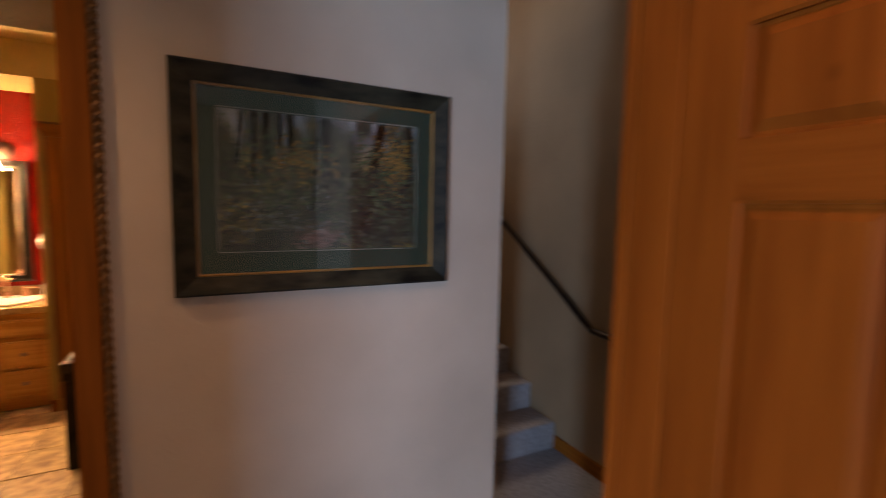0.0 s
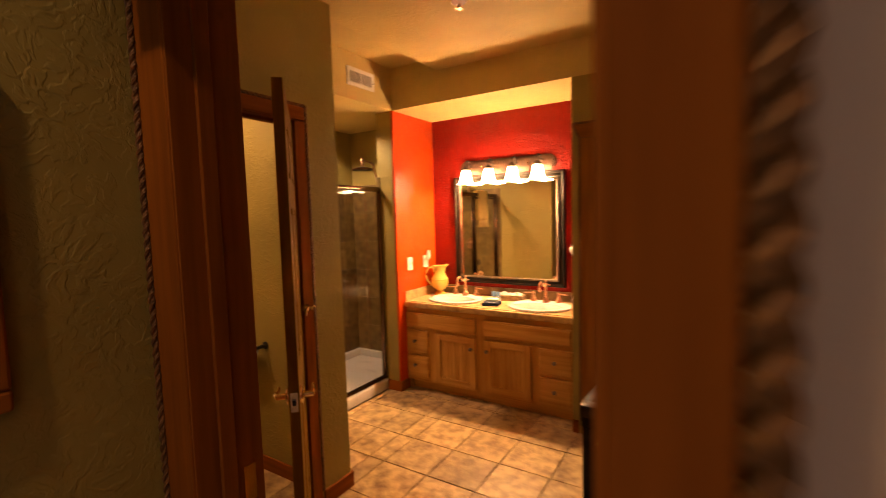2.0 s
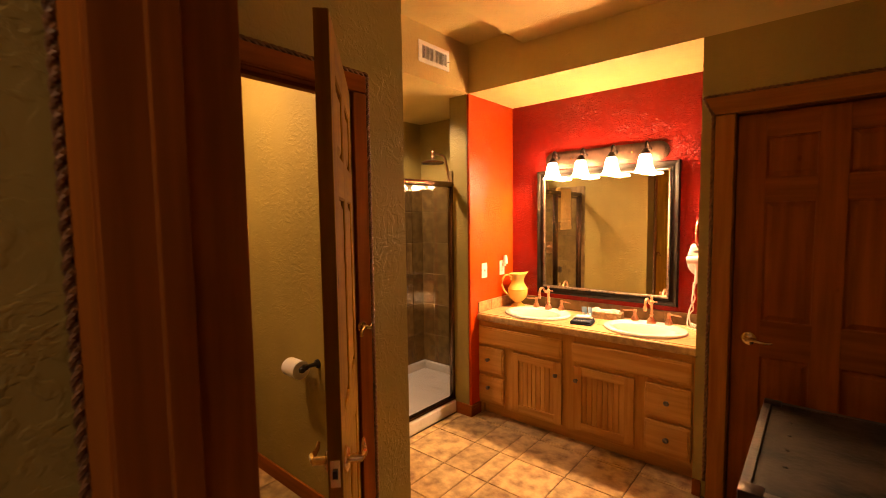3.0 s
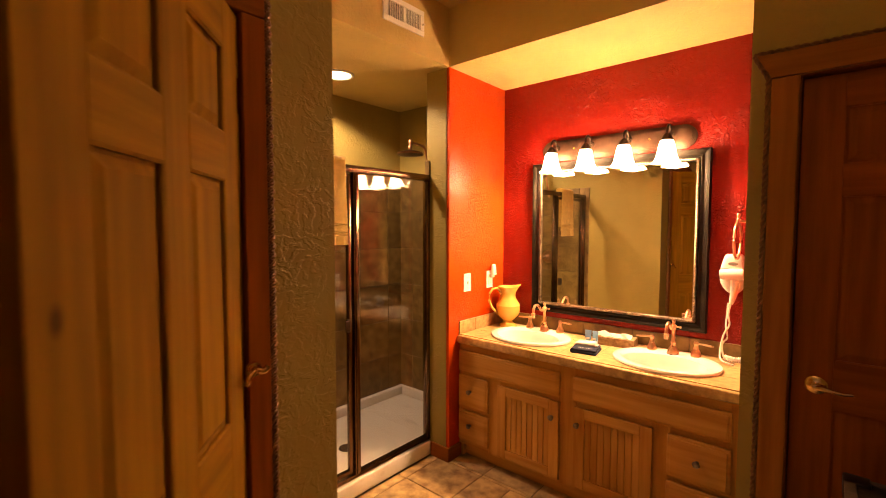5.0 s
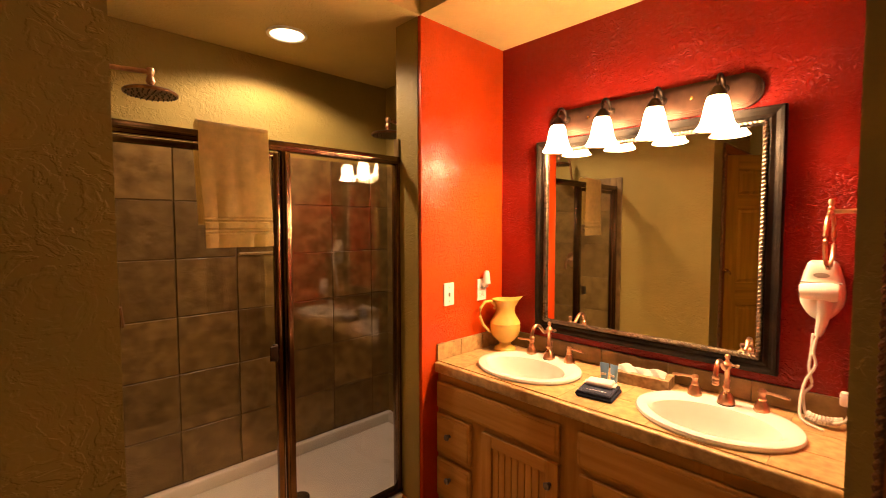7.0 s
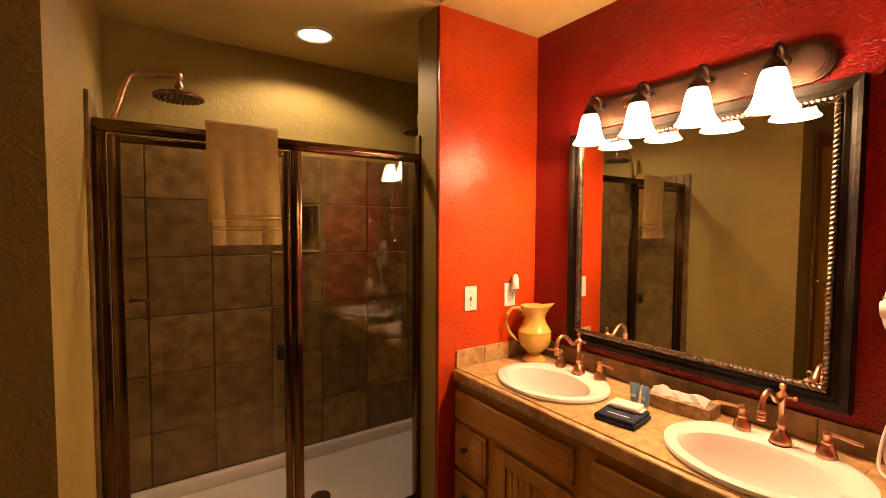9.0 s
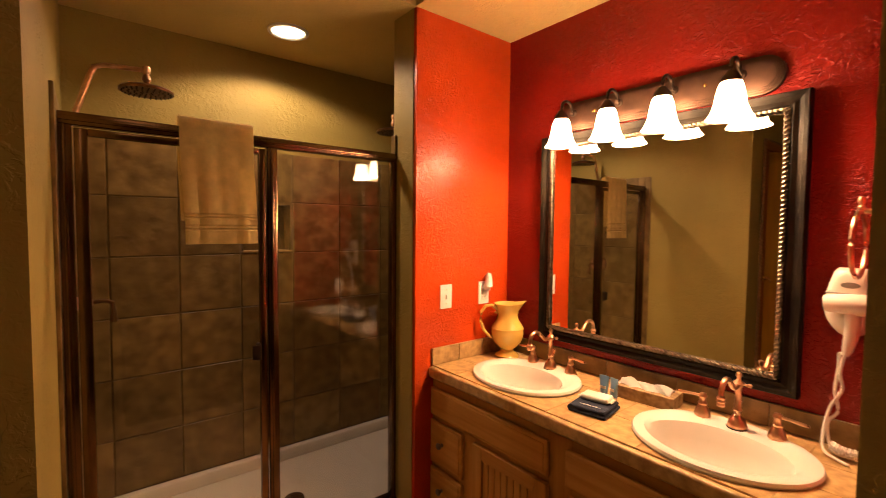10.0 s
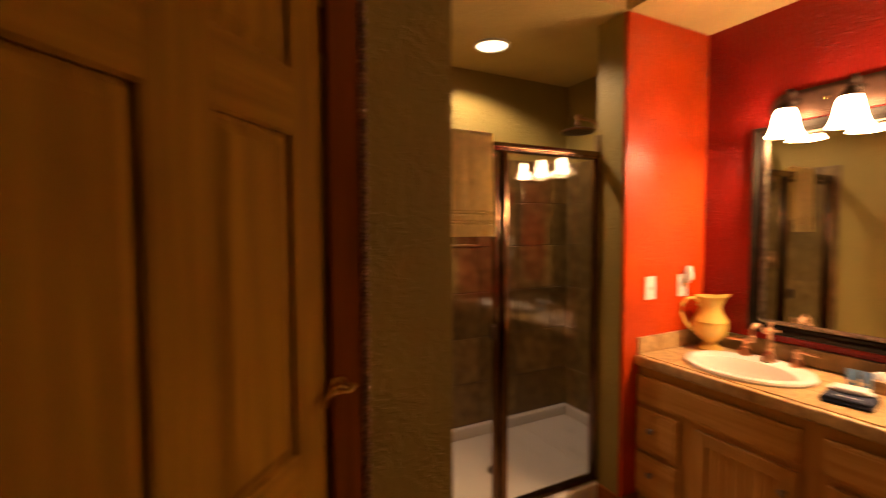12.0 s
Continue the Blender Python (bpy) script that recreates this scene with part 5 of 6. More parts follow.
part("edge_slat", bx(TX - 0.022, TX + 0.008, -0.006, TY + 0.006, TZ, TZ + 0.007, bevel=0.002), STRAP, tr)
for y in (0.0, TY - 0.03):
    part("edge_band", bx(0.022, TX - 0.022, y, y + 0.03, TZ, TZ + 0.005, bevel=0.002), STRAP, tr)
for x in (0.0, TX - 0.05):
    for y in (0.0, TY - 0.05):
        part("corner", bx(x - 0.009, x + 0.059, y - 0.009, y + 0.059, TZ - 0.05, TZ + 0.009, bevel=0.006), BRONZE, tr, "dark metal corner", smooth=True)
bm = tube(bmesh.new(), smooth_path([(0.16, -0.012, 0.42), (0.17, -0.045, 0.43), (0.25, -0.055, 0.42), (0.33, -0.045, 0.43), (0.34, -0.012, 0.42)]), 0.011, n=10)
part("handle", bm, BRASS, tr, "brass side handle", smooth=True)
part("lock_plate", bx(-0.008, -0.002, 0.42, 0.50, 0.47, 0.56, bevel=0.002), BRASS, tr, "brass lock plate")
for i in range(4):
    part("rivet", lathe(bmesh.new(), [(0, 0), (0.008, 0), (0.005, 0.004), (0, 0.005)], Matrix.Translation((0.10, 0.25 + 0.14 * i, TZ)), n=10), NEAR_BLACK, tr)

# ---- toilet room ----
wc = thing("toilet", "white ceramic toilet with a lidded tank against the wall", "toilet", m=pose(-3.355, 2.77, 0))
part("tank", bx(0.0, 0.19, -0.24, 0.24, 0.40, 0.75, bevel=0.02, seg=3), WHITE, wc, smooth=True)
part("tank_lid", bx(-0.0, 0.205, -0.255, 0.255, 0.752, 0.79, bevel=0.012, seg=3), WHITE, wc, smooth=True)
bm = lathe(bmesh.new(), [(0.55, 0.0), (0.6, 0.03), (0.5, 0.12), (0.62, 0.25), (0.95, 0.36), (1.0, 0.385), (0.95, 0.395), (0.8, 0.39), (0.6, 0.3), (0.2, 0.22)], Matrix.Translation((0.44, 0, 0)), n=36, sx=0.25, sy=0.185)
box(bm, 0.05, 0.3, -0.10, 0.10, 0.0, 0.39, bevel=0.02)
part("bowl", bm, WHITE, wc, smooth=True)
part("seat_lid", lathe(bmesh.new(), [(0, 0.40), (1.0, 0.40), (1.02, 0.412), (0.98, 0.424), (0, 0.428)], Matrix.Translation((0.44, 0, 0)), n=36, sx=0.245, sy=0.185), WHITE, wc, smooth=True)
part("flush_lever", tube(bmesh.new(), [(0.192, -0.18, 0.69), (0.205, -0.18, 0.69), (0.208, -0.12, 0.685)], 0.007, n=8), BRASS, wc, smooth=True)
IRON = mat("black iron", (0.012, 0.010, 0.010), 0.45, var=0.2, scale=30)
hold = thing("paper_holder", "black iron toilet paper holder on the plaster wall", "paper holder")
part("wall_plate", lathe(bmesh.new(), [(0, 0), (0.024, 0), (0.022, 0.008), (0.012, 0.012), (0.010, 0.05), (0.015, 0.07), (0.016, 0.08), (0, 0.088)], Matrix.Translation((-2.345, YP0 - 0.001, 0.80)) @ Matrix.Rotation(radians(90), 4, "X"), n=18), IRON, hold, smooth=True)
part("bar", tube(bmesh.new(), [(-2.33, YP0 - 0.075, 0.80), (-2.36, YP0 - 0.075, 0.795), (-2.375, YP0 - 0.075, 0.785), (-2.45, YP0 - 0.075, 0.783), (-2.51, YP0 - 0.075, 0.783)], 0.008, n=10, taper=[1.4, 1, 1, 1, 1]), IRON, hold, smooth=True)
part("end_knob", lathe(bmesh.new(), [(0, 0), (0.016, 0.0), (0.019, 0.006), (0.016, 0.013), (0, 0.014)], Matrix.Translation((-2.374, YP0 - 0.075, 0.783)) @ Matrix.Rotation(radians(90), 4, "Y"), n=18), IRON, hold, smooth=True)
bm = lathe(bmesh.new(), [(0.018, 0), (0.047, 0), (0.047, 0.105), (0.018, 0.105)], Matrix.Translation((-2.482, YP0 - 0.075, 0.777)) @ Matrix.Rotation(radians(90), 4, "Y"), n=30)
solid("toilet_roll", bm, mat("roll paper", (0.82, 0.79, 0.74), 0.95, var=0.02), "white toilet roll on a black iron holder", "toilet roll", smooth=True)

# picture with a leaf spray on the toilet room wall
art = thing("framed_print", "botanical leaf print in a heavy black frame", "framed picture")
PX = -3.358
part("sheet", bx(PX + 0.004, PX + 0.008, 2.46, 2.90, 1.215, 1.60), mat("cream paper", (0.62, 0.53, 0.36), 0.8, var=0.06), art, "cream paper")
for y0, y1, z0, z1 in ((2.38, 2.98, 1.15, 1.235), (2.38, 2.98, 1.575, 1.66), (2.38, 2.465, 1.235, 1.575), (2.895, 2.98, 1.235, 1.575)):
    part("frame_side", bx(PX + 0.001, PX + 0.035, y0, y1, z0, z1, bevel=0.008), mat("black frame", (0.012, 0.011, 0.010), 0.35, var=0.3, scale=12), art)
LEAF = mat("leaf ink", (0.030, 0.018, 0.022), 0.8, var=0.4, scale=40)
stem = [(2.60, 1.33), (2.68, 1.36), (2.74, 1.40)]
part("stem", tube(bmesh.new(), [(PX + 0.009, y, z) for y, z in ((2.86, 1.29), (2.78, 1.33), (2.72, 1.38))], 0.003, n=6), LEAF, art)
for k, (oy, oz, deg, ln) in enumerate(((2.70, 1.39, 20, 0.085), (2.69, 1.40, 62, 0.10), (2.68, 1.40, 100, 0.095), (2.66, 1.39, 140, 0.09), (2.66, 1.38, 176, 0.11), (2.67, 1.37, 208, 0.10), (2.78, 1.41, 30, 0.10), (2.77, 1.42, 75, 0.085), (2.79, 1.40, -8, 0.09), (2.74, 1.40, 118, 0.07), (2.64, 1.35, 222, 0.085), (2.73, 1.43, 92, 0.075))):
    a, cy, cz = radians(deg), oy, oz
    bm = bmesh.new()
    vs = []
    for i in range(12):
        b = 2 * math.pi * i / 12
        u, w = (0.5 + 0.5 * math.cos(b)) * ln, 0.3 * ln * math.sin(b) * (0.55 + 0.25 * math.cos(b))
        vs.append(bm.verts.new((PX + 0.0095 + 0.0004 * k, cy + u * math.cos(a) - w * math.sin(a), cz + 0.8 * (u * math.sin(a) + w * math.cos(a)))))
    bm.faces.new(vs)
    bmesh.ops.solidify(bm, geom=list(bm.faces), thickness=0.0006)
    part("printed_leaf", bm, LEAF, art)
tl = thing("ceiling_light", "round frosted glass ceiling light of the toilet room", "ceiling lamp", m=pose(-2.75, 2.55, 0))
part("base_plate", lathe(bmesh.new(), [(0, CEIL_Z - 0.001), (0.13, CEIL_Z - 0.001), (0.13, CEIL_Z - 0.02), (0, CEIL_Z - 0.02)], n=28), BRASS, tl, smooth=True)
part("glass_shade", lathe(bmesh.new(), [(0.12, CEIL_Z - 0.021), (0.12, CEIL_Z - 0.04), (0.09, CEIL_Z - 0.075), (0.04, CEIL_Z - 0.09), (0, CEIL_Z - 0.093)], n=28), LIT_C, tl, "lit frosted glass", smooth=True)

# ---- hall ----
def picture_material():
    m = bpy.data.materials.new("forest print")
    m.use_nodes = True
    n, l = m.node_tree.nodes, m.node_tree.links
    b = n["Principled BSDF"]
    b.inputs["Roughness"].default_value = 0.5
    tc = n.new("ShaderNodeTexCoord")

    def noise_ramp(scale, stretch, stops, detail=6):
        mp = n.new("ShaderNodeMapping")
        mp.inputs["Scale"].default_value = stretch
        l.new(tc.outputs["Object"], mp.inputs["Vector"])
        t = n.new("ShaderNodeTexNoise")
        t.inputs["Scale"].default_value, t.inputs["Detail"].default_value = scale, detail
        l.new(mp.outputs["Vector"], t.inputs["Vector"])
        r = n.new("ShaderNodeValToRGB")
        for i, (p, c) in enumerate(stops):
            e = r.color_ramp.elements[i] if i < 2 else r.color_ramp.elements.new(p)
            e.position, e.color = p, (*c, 1)
        l.new(t.outputs["Fac"], r.inputs["Fac"])
        return r.outputs["Color"]

    def mix(fac, a, c):
        x = n.new("ShaderNodeMixRGB")
        l.new(fac, x.inputs["Fac"]), l.new(a, x.inputs["Color1"]), l.new(c, x.inputs["Color2"])
        return x.outputs["Color"]

    leaves = noise_ramp(26, (1, 1, 1.3), [(0.36, (0.012, 0.016, 0.010)), (0.72, (0.15, 0.17, 0.09)), (0.52, (0.03, 0.055, 0.028))], 9)
    gold = noise_ramp(30, (1, 1, 1.6), [(0.42, (0.10, 0.09, 0.02)), (0.62, (0.45, 0.30, 0.05))], 8)
    where = noise_ramp(5.5, (1, 1, 1), [(0.50, (0, 0, 0)), (0.60, (0.85, 0.85, 0.85))], 3)
    sky = noise_ramp(9, (1.5, 1, 0.6), [(0.45, (0.02, 0.03, 0.025)), (0.66, (0.36, 0.42, 0.50))], 5)
    sep = n.new("ShaderNodeSeparateXYZ")
    l.new(tc.outputs["Generated"], sep.inputs["Vector"])
    up = n.new("ShaderNodeValToRGB")
    up.color_ramp.elements[0].position, up.color_ramp.elements[1].position = 0.62, 0.95
    up.color_ramp.elements[1].color = (0.8, 0.8, 0.8, 1)
    l.new(sep.outputs["Z"], up.inputs["Fac"])
    col = mix(where, leaves, gold)
    col = mix(up.outputs["Color"], col, sky)
    l.new(col, b.inputs["Base Color"])
    return m


FX0, FX1, FZ0, FZ1, FY = 0.058, 0.848, 1.33, 1.96, 1.879
pic = thing("framed_picture", "autumn forest path photograph in a green mat and dark frame", "framed picture")
mitred("frame_side", FX0, FX1, FZ0, FZ1, 0.052, FY, 0.032, mat("dark picture wood", (0.030, 0.026, 0.014), 0.55, spec=0.25, var=0.45, scale=22, bump=0.15, bscale=40, stretch=(0.4, 1, 1)), pic, [(0, 0), (0, 0.8), (0.12, 1), (0.45, 0.8), (0.8, 0.6), (1, 0.5), (1, 0)])
mitred("gilt_edge", FX0 + 0.052, FX1 - 0.052, FZ0 + 0.052, FZ1 - 0.052, 0.007, FY, 0.014, mat("gilt", (0.36, 0.19, 0.045), 0.5, metal=0.3, var=0.2), pic, [(0, 0), (0, 0.9), (0.5, 1), (1, 0.8), (1, 0)])
part("mat_board", bx(FX0 + 0.05, FX1 - 0.05, FY - 0.008, FY - 0.004, FZ0 + 0.05, FZ1 - 0.05), mat("green mat board", (0.020, 0.046, 0.030), 0.8, var=0.05), pic, "dark green mat board")
ob = part("print", bx(0.165, 0.735, FY - 0.0095, FY - 0.0085, 1.452, 1.846), picture_material(), pic, "photograph of an autumn forest path")
for x0, x1, z0, z1 in ((0.161, 0.739, 1.848, 1.852), (0.161, 0.739, 1.446, 1.450), (0.160, 0.164, 1.450, 1.848), (0.736, 0.740, 1.450, 1.848)):
    part("mat_bevel", bx(x0 + 0.001, x1 - 0.001, FY - 0.0102, FY - 0.0086, z0 + 0.001, z1 - 0.001), mat("mat core", (0.34, 0.33, 0.29), 0.8), pic)
def printed(name, seed, count, spread, size, colours):
    """Small flat dabs of print laid over the photograph, each its own shade."""
    rng = random.Random(seed)
    verts, faces = [], []
    while len(faces) < count:
        x, z = spread(rng)
        if not (0.168 < x < 0.732 and 1.455 < z < 1.843):
            continue
        w, h, t = rng.uniform(*size), rng.uniform(*size) * 0.7, rng.uniform(-0.7, 0.7)
        y = FY - 0.0098 - rng.random() * 0.0012
        i = len(verts)
        for du, dv in ((-1, -0.3), (0.1, -1), (1, 0.2), (-0.2, 1)):
            verts.append((min(0.7345, max(0.1655, x + w * (du * math.cos(t) - dv * math.sin(t)))), y, min(1.8455, max(1.4525, z + h * (du * math.sin(t) + dv * math.cos(t))))))
        faces.append((i, i + 1, i + 2, i + 3))
    me = bpy.data.meshes.new(name)
    me.from_pydata(verts, [], faces)
    m = bpy.data.materials.new(name)
    m.use_nodes = True
    n, l = m.node_tree.nodes, m.node_tree.links
    g, r = n.new("ShaderNodeNewGeometry"), n.new("ShaderNodeValToRGB")
    r.color_ramp.interpolation = "CONSTANT"
    for i, c in enumerate(colours):
        e = r.color_ramp.elements[i] if i < 2 else r.color_ramp.elements.new(1)
        e.position, e.color = i / len(colours), (*c, 1)
    l.new(g.outputs["Random Per Island"], r.inputs["Fac"])
    l.new(r.outputs["Color"], n["Principled BSDF"].inputs["Base Color"])
    n["Principled BSDF"].inputs["Roughness"].default_value = 0.6
    me.materials.append(m)
    ob = new(name, me)
    ob.parent = pic
    tagged(ob, kind="stuff")


DARKS = [(0.010, 0.013, 0.010), (0.022, 0.030, 0.018), (0.045, 0.055, 0.030), (0.012, 0.016, 0.018), (0.07, 0.075, 0.055)]
printed("printed_undergrowth", 3, 1500, lambda g: (g.uniform(0.165, 0.735), 1.452 + 0.25 * g.random() ** 1.2), (0.004, 0.012), DARKS)
printed("printed_foliage", 4, 1300, lambda g: (g.gauss(0.30, 0.09) if g.random() < 0.55 else g.gauss(0.62, 0.07), g.gauss(1.66, 0.07)), (0.003, 0.009), [(0.03, 0.065, 0.025), (0.06, 0.11, 0.04), (0.010, 0.020, 0.010), (0.10, 0.13, 0.07), (0.02, 0.04, 0.02)])
printed("printed_gold_leaves", 5, 560, lambda g: (g.gauss(0.665, 0.032), g.gauss(1.72, 0.05)) if g.random() < 0.65 else (g.gauss(0.37, 0.05), g.gauss(1.71, 0.03)), (0.003, 0.009), [(0.22, 0.12, 0.015), (0.16, 0.09, 0.015), (0.10, 0.07, 0.02), (0.28, 0.16, 0.03)])
printed("printed_pale_ferns", 6, 260, lambda g: (g.gauss(0.33, 0.08), g.gauss(1.53, 0.045)), (0.003, 0.009), [(0.08, 0.11, 0.10), (0.14, 0.17, 0.17), (0.04, 0.06, 0.05)])
TRUNK = mat("printed trunk", (0.022, 0.019, 0.016), 0.7, var=0.4, scale=30)
PALE = mat("printed pale trunk", (0.34, 0.35, 0.37), 0.7, var=0.4, scale=30)
for px, pw, lo, hi, lean, tm in ((0.205, 0.010, 1.70, 1.845, 0.014, PALE), (0.248, 0.016, 1.64, 1.845, 0.0, PALE), (0.275, 0.022, 1.66, 1.845, 0.002, TRUNK), (0.315, 0.016, 1.70, 1.845, 0.0, PALE), (0.345, 0.02, 1.66, 1.845, -0.004, TRUNK), (0.40, 0.013, 1.56, 1.845, 0.026, PALE), (0.432, 0.034, 1.56, 1.845, 0.004, TRUNK), (0.545, 0.036, 1.50, 1.845, 0.06, TRUNK), (0.705, 0.018, 1.6, 1.845, 0.0, TRUNK)):
    bm = bmesh.new()
    vs = [bm.verts.new((x, FY - 0.0099, z)) for x, z in ((px, lo), (px + pw, lo), (px + pw * 0.8 + lean, hi), (px + lean, hi))]
    bm.faces.new(vs)
    bmesh.ops.solidify(bm, geom=list(bm.faces), thickness=0.0003)
    part("printed_trunk", bm, tm, pic)
printed("printed_path", 7, 260, lambda g: (g.gauss(0.425, 0.030), g.gauss(1.485, 0.018)), (0.004, 0.011), [(0.17, 0.10, 0.085), (0.12, 0.07, 0.055), (0.22, 0.15, 0.13)])
pane = part("pane", bx(FX0 + 0.05, FX1 - 0.05, FY - 0.0145, FY - 0.0125, FZ0 + 0.05, FZ1 - 0.05), GLASS, pic, "clear picture glass")
pane.visible_shadow = False

art = thing("framed_picture", "dark picture in a brown wooden frame on the plaster wall", "framed picture")
HX = -1.164
for y0, y1, z0, z1 in ((1.30, 1.89, 1.23, 1.27), (1.30, 1.89, 1.82, 1.86), (1.30, 1.34, 1.27, 1.82), (1.85, 1.89, 1.27, 1.82)):
    part("frame_side", bx(HX, HX + 0.028, y0, y1, z0, z1, bevel=0.006), PINE, art)
part("canvas", bx(HX, HX + 0.01, 1.34, 1.85, 1.27, 1.82), mat("dark canvas", (0.02, 0.022, 0.026), 0.5, var=0.5, scale=9), art, "dark print")

# stairs up, with carpet and a handrail
st = thing("staircase", "carpeted straight staircase rising beside the wall", "stairs")
CARPET = MATS["carpet"]
for i in range(13):
    bm = bx(1.085, 2.078, 2.63 + 0.255 * i, 2.63 + 0.255 * (i + 1) + 0.02, 0.0 if i < 1 else 0.18 * (i - 1), 0.18 * (i + 1), bevel=0.018, seg=3)
    part("step", bm, CARPET, st, smooth=True)
hr = thing("handrail", "black iron handrail on the stairwell wall", "handrail")
part("rail", tube(bmesh.new(), smooth_path([(2.0, 2.07, 0.897), (2.0, 2.25, 0.90), (2.0, 2.34, 0.93), (2.0, 2.60, 1.112), (2.0, 3.192, 1.507), (2.0, 5.8, 3.24)]), 0.019, n=12), BRONZE, hr, smooth=True)
part("end_knob", lathe(bmesh.new(), [(0, -0.012), (0.024, -0.008), (0.027, 0), (0.024, 0.008), (0, 0.012)], Matrix.Translation((2.0, 2.065, 0.897)) @ Matrix.Rotation(radians(90), 4, "X"), n=16), BRONZE, hr, smooth=True)
for y, z in ((2.16, 0.90), (3.4, 1.645), (4.8, 2.575)):
    part("bracket", tube(bmesh.new(), [(2.0, y, z - 0.01), (2.0, y, z - 0.05), (2.03, y, z - 0.075), (2.079, y, z - 0.078)], 0.008, n=8, taper=[1, 1, 1, 2.4]), BRONZE, hr, smooth=True)
win = tagged(thing("window_1", "tall glass door to the daylight", "window"), kind="structure")
for x0, x1, z0, z1 in ((-3.6, -2.4, 0.0, 0.06), (-3.6, -2.4, 2.04, 2.1), (-3.6, -3.55, 0.06, 2.04), (-2.45, -2.4, 0.06, 2.04)):
    part("frame", bx(x0, x1, -3.10, -3.04, z0, z1, bevel=0.004), PLASTIC, win)
pane = part("pane", bx(-3.55, -2.45, -3.075, -3.069, 0.06, 2.04), GLASS, win)
pane.visible_shadow = False
# The second fixture is unseen, added to go with the warming lamp.
for hx, hy in ((-0.86, 1.25), (0.45, 0.45)):
    hl = thing("downlight", "round recessed hall downlight, out of view, with a white trim ring", "downlight", "hall downlights", m=pose(hx, hy, 0))
    part("trim_ring", tube(bmesh.new(), [(0.088 * math.cos(2 * math.pi * i / 32), 0.088 * math.sin(2 * math.pi * i / 32), 2.806) for i in range(32)], 0.008, n=8, closed=True), PLASTIC, hl, smooth=True)
    part("lens", lathe(bmesh.new(), [(0, 2.809), (0.082, 2.809), (0.08, 2.806), (0, 2.804)], n=32), LIT_D, hl, "glowing lens", smooth=True)

# ---- tiles of the floor and the shower ----
def tile_mesh(name, w, h, t, material):
    bm = bx(-w / 2, w / 2, -h / 2, h / 2, -t, 0, bevel=0.003, seg=1)
    return finish(name, bm, material)


def lay(parent, name, me, m):
    ob = new(name, me)
    ob.parent = parent
    ob.matrix_basis = m
    return ob


P = 0.316
cache = {}


def floor_run(x0, x1, y0, y1):
    """Tiles between these edges, cut where they meet a wall."""
    i0, i1 = math.floor((x0 + 1.835) / P), math.ceil((x1 + 1.835) / P)
    j0, j1 = math.floor((y0 - 4.303) / P), math.ceil((y1 - 4.303) / P)
    for i in range(i0, i1):
        for j in range(j0, j1):
            a0, a1 = max(x0, -1.835 + i * P), min(x1, -1.835 + (i + 1) * P)
            b0, b1 = max(y0, 4.303 + j * P), min(y1, 4.303 + (j + 1) * P)
            if a1 - a0 < 0.02 or b1 - b0 < 0.02:
                continue
            w, h = round(a1 - a0 - 0.005, 4), round(b1 - b0 - 0.005, 4)
            if (w, h) not in cache:
                cache[(w, h)] = tile_mesh("floor_tile", w, h, 0.008, SLATE)
            dz = 0.0006 * math.sin(i * 12.9 + j * 78.2)
            lay(floor, "tile", cache[(w, h)], Matrix.Translation(((a0 + a1) / 2, (b0 + b1) / 2, dz)))


floor_run(XW - 0.12, 0.5, 1.955, YF)
floor_run(-2.53, XW - 0.12, YP1, YF)
floor_run(XS, XM, YF, 4.77)
floor_run(-3.36, XW - 0.12, 1.9, YP0)

wtile = {}


def wall_tiles(parent, m, us, vs, skip=None):
    """Tiles on a wall whose local x and y run along it; us and vs are the joint lines."""
    for a, (u0, u1) in enumerate(zip(us, us[1:])):
        for b, (v0, v1) in enumerate(zip(vs, vs[1:])):
            if skip and skip(0.5 * (u0 + u1), 0.5 * (v0 + v1)):
                continue
            w, h = round(u1 - u0 - 0.004, 4), round(v1 - v0 - 0.004, 4)
            if (w, h) not in wtile:
                wtile[(w, h)] = tile_mesh("wall_tile", w, h, 0.008, STILE)
            lay(parent, "tile", wtile[(w, h)], m @ Matrix.Translation(((u0 + u1) / 2, (v0 + v1) / 2, 0.0005 * math.sin(a * 3.1 + b * 5.7))))


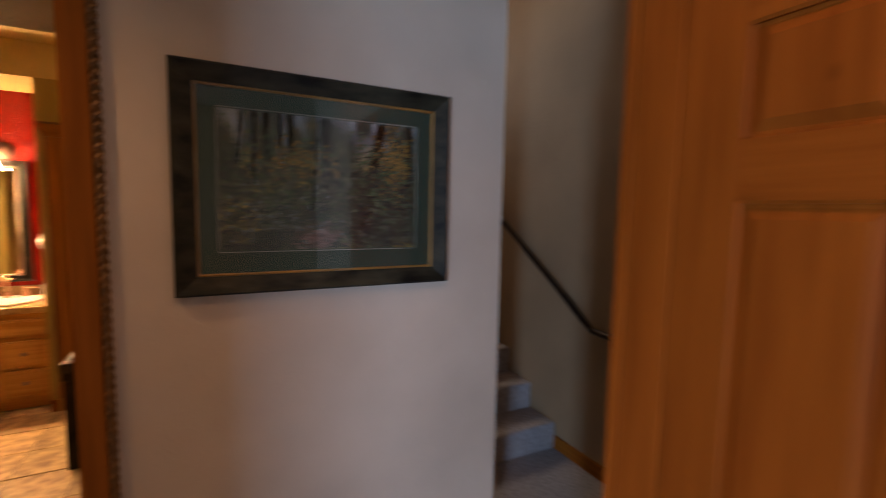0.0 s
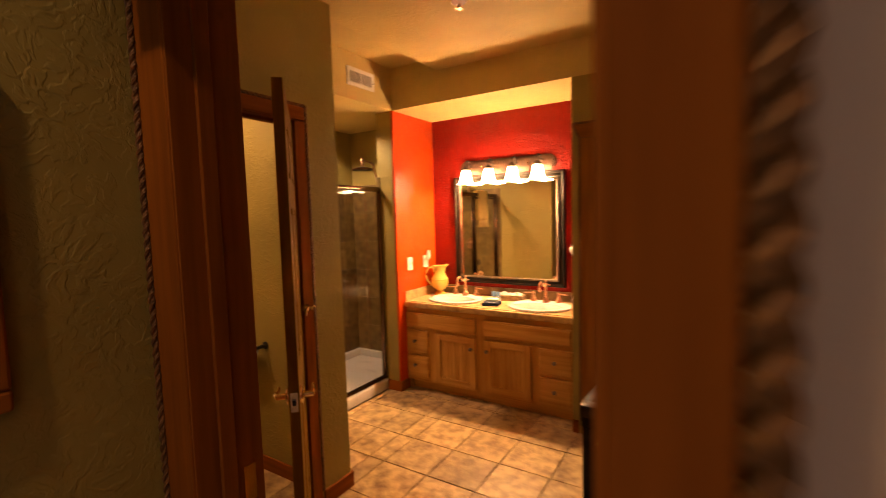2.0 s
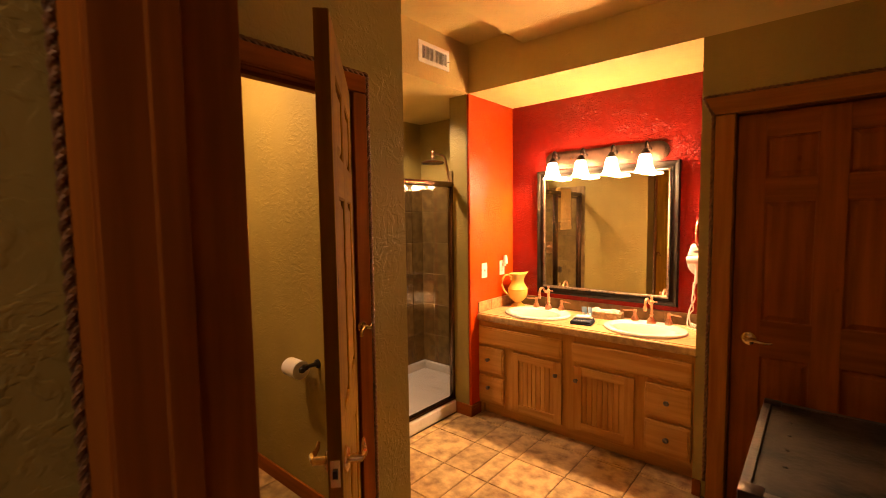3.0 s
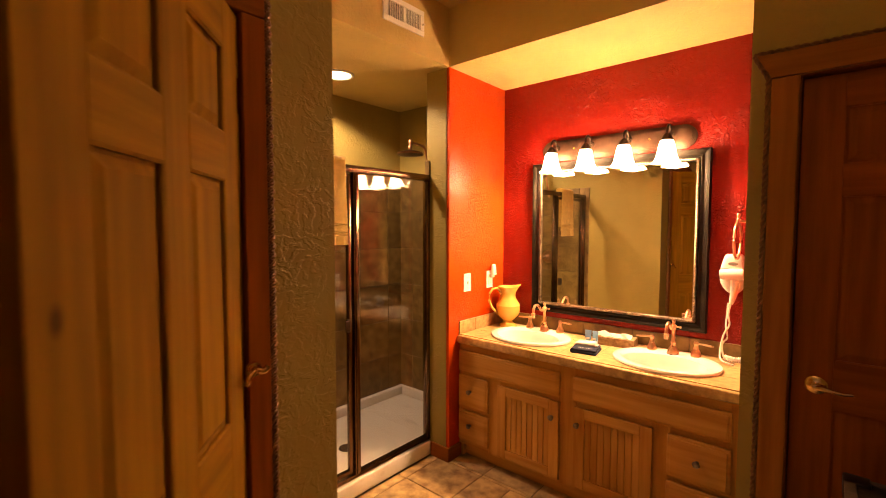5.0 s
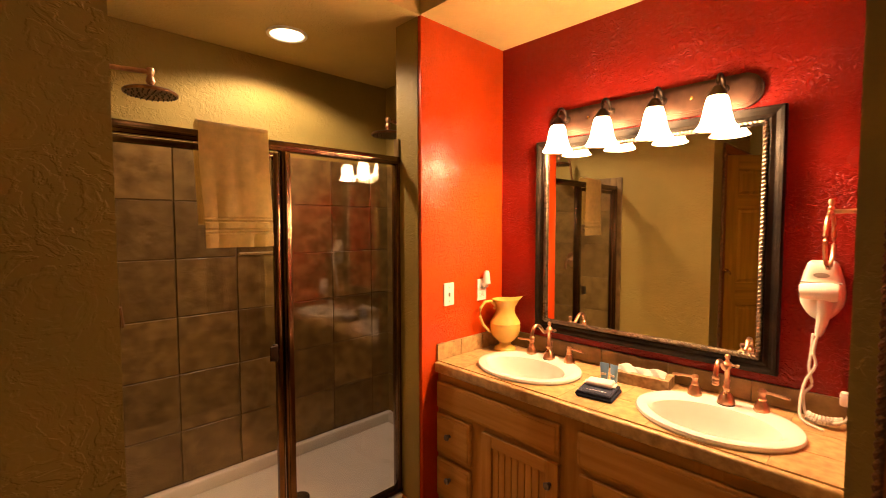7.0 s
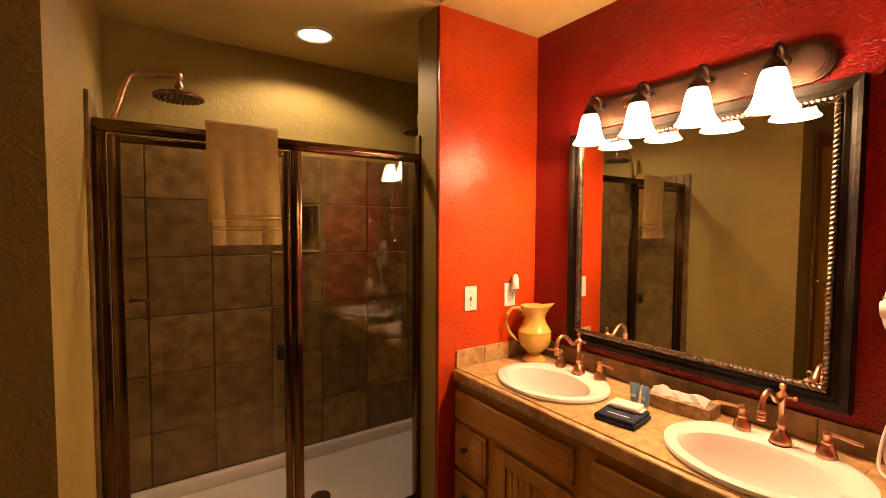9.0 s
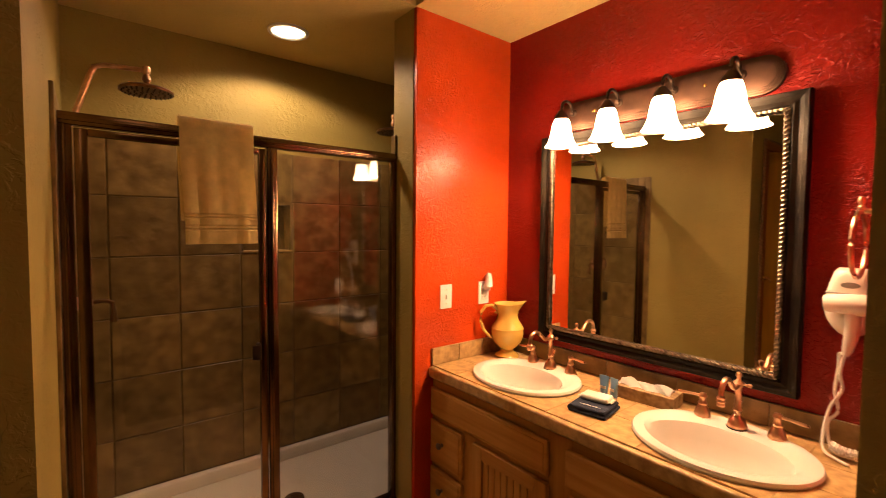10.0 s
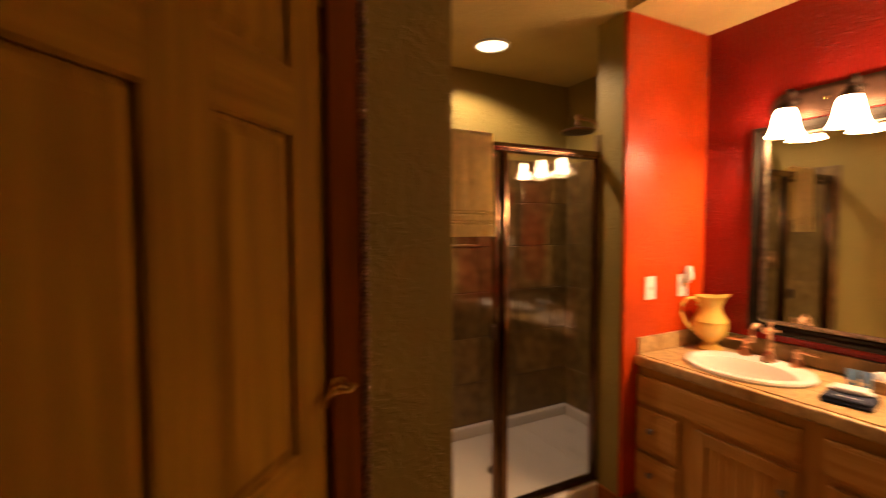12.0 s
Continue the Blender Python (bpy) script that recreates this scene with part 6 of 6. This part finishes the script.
VS = [0.116, 0.394, 0.698, 1.000, 1.304, 1.604, 1.896]
back = bpy.data.objects["wall_shower_back"]
bed = structure("grout_shower_back", bx(-3.372, -3.366, YP1, 4.117, 0.11, 1.892), GROUT, "dark grout behind the shower tiles", "wall")
for args in ((4.392, 5.13, 0.11, 1.892), (4.117, 4.392, 0.11, 1.307), (4.117, 4.392, 1.601, 1.892)):
    structure("grout_shower_back", bx(-3.372, -3.366, *args), GROUT, "dark grout behind the shower tiles", "wall")
mb = Matrix(((0, 0, 1, -3.358), (1, 0, 0, 0), (0, 1, 0, 0), (0, 0, 0, 1)))
wall_tiles(back, mb, [YP1 + 0.012, 3.533, 3.818, 4.110, 4.397, 4.690, 4.985, 5.13], VS, lambda u, v: 4.11 < u < 4.397 and 1.304 < v < 1.607)
# niche lining
niche = thing("shower_niche", "square tiled recess in the shower wall", "niche")
part("niche_back", bx(-3.468, -3.462, 4.119, 4.390, 1.309, 1.599), STILE, niche)
part("niche_sill", bx(-3.462, -3.352, 4.119, 4.390, 1.309, 1.319, bevel=0.002), CTILE, niche)
part("niche_head", bx(-3.462, -3.358, 4.119, 4.390, 1.591, 1.599), STILE, niche)
for y in (4.119, 4.382):
    part("niche_side", bx(-3.462, -3.358, y, y + 0.008, 1.319, 1.591), STILE, niche)
side = bpy.data.objects["wall_shower_side"]
ms = Matrix(((1, 0, 0, 0), (0, 0, 1, YP1 + 0.012), (0, 1, 0, 0), (0, 0, 0, 1)))
structure("grout_shower_side", bx(-3.356, -2.552, YP1 + 0.0005, YP1 + 0.004, 0.11, 1.892), GROUT, "dark grout behind the shower tiles", "wall")
wall_tiles(side, ms, [-3.356, -3.20, -2.905, -2.612, -2.552], VS)
end = bpy.data.objects["wall_shower_end"]
me_ = Matrix(((-1, 0, 0, 0), (0, 0, -1, 5.120), (0, 1, 0, 0), (0, 0, 0, 1)))
structure("grout_shower_end", bx(-3.356, -2.575, 5.126, 5.131, 0.11, 1.892), GROUT, "dark grout behind the shower tiles", "wall")
wall_tiles(end, me_, [2.576, 2.64, 2.93, 3.215, 3.356], VS)
mp_ = Matrix(((0, 0, -1, XG - 0.012), (-1, 0, 0, 0), (0, 1, 0, 0), (0, 0, 0, 1)))
part_wall = bpy.data.objects["wall_partition"]
wall_tiles(part_wall, mp_, [-5.118, -4.83, -4.60], VS)
lay(part_wall, "edge_tile", finish("edge_tile", bx(XG - 0.012, XG + 0.024, YF - 0.008, YF - 0.0005, 0.1, 1.905, bevel=0.002), STILE), Matrix())
lay(side, "edge_tile", finish("edge_tile", bx(XG + 0.018, XG + 0.06, YP1 + 0.0005, YP1 + 0.012, 0.1, 1.895, bevel=0.002), STILE), Matrix())
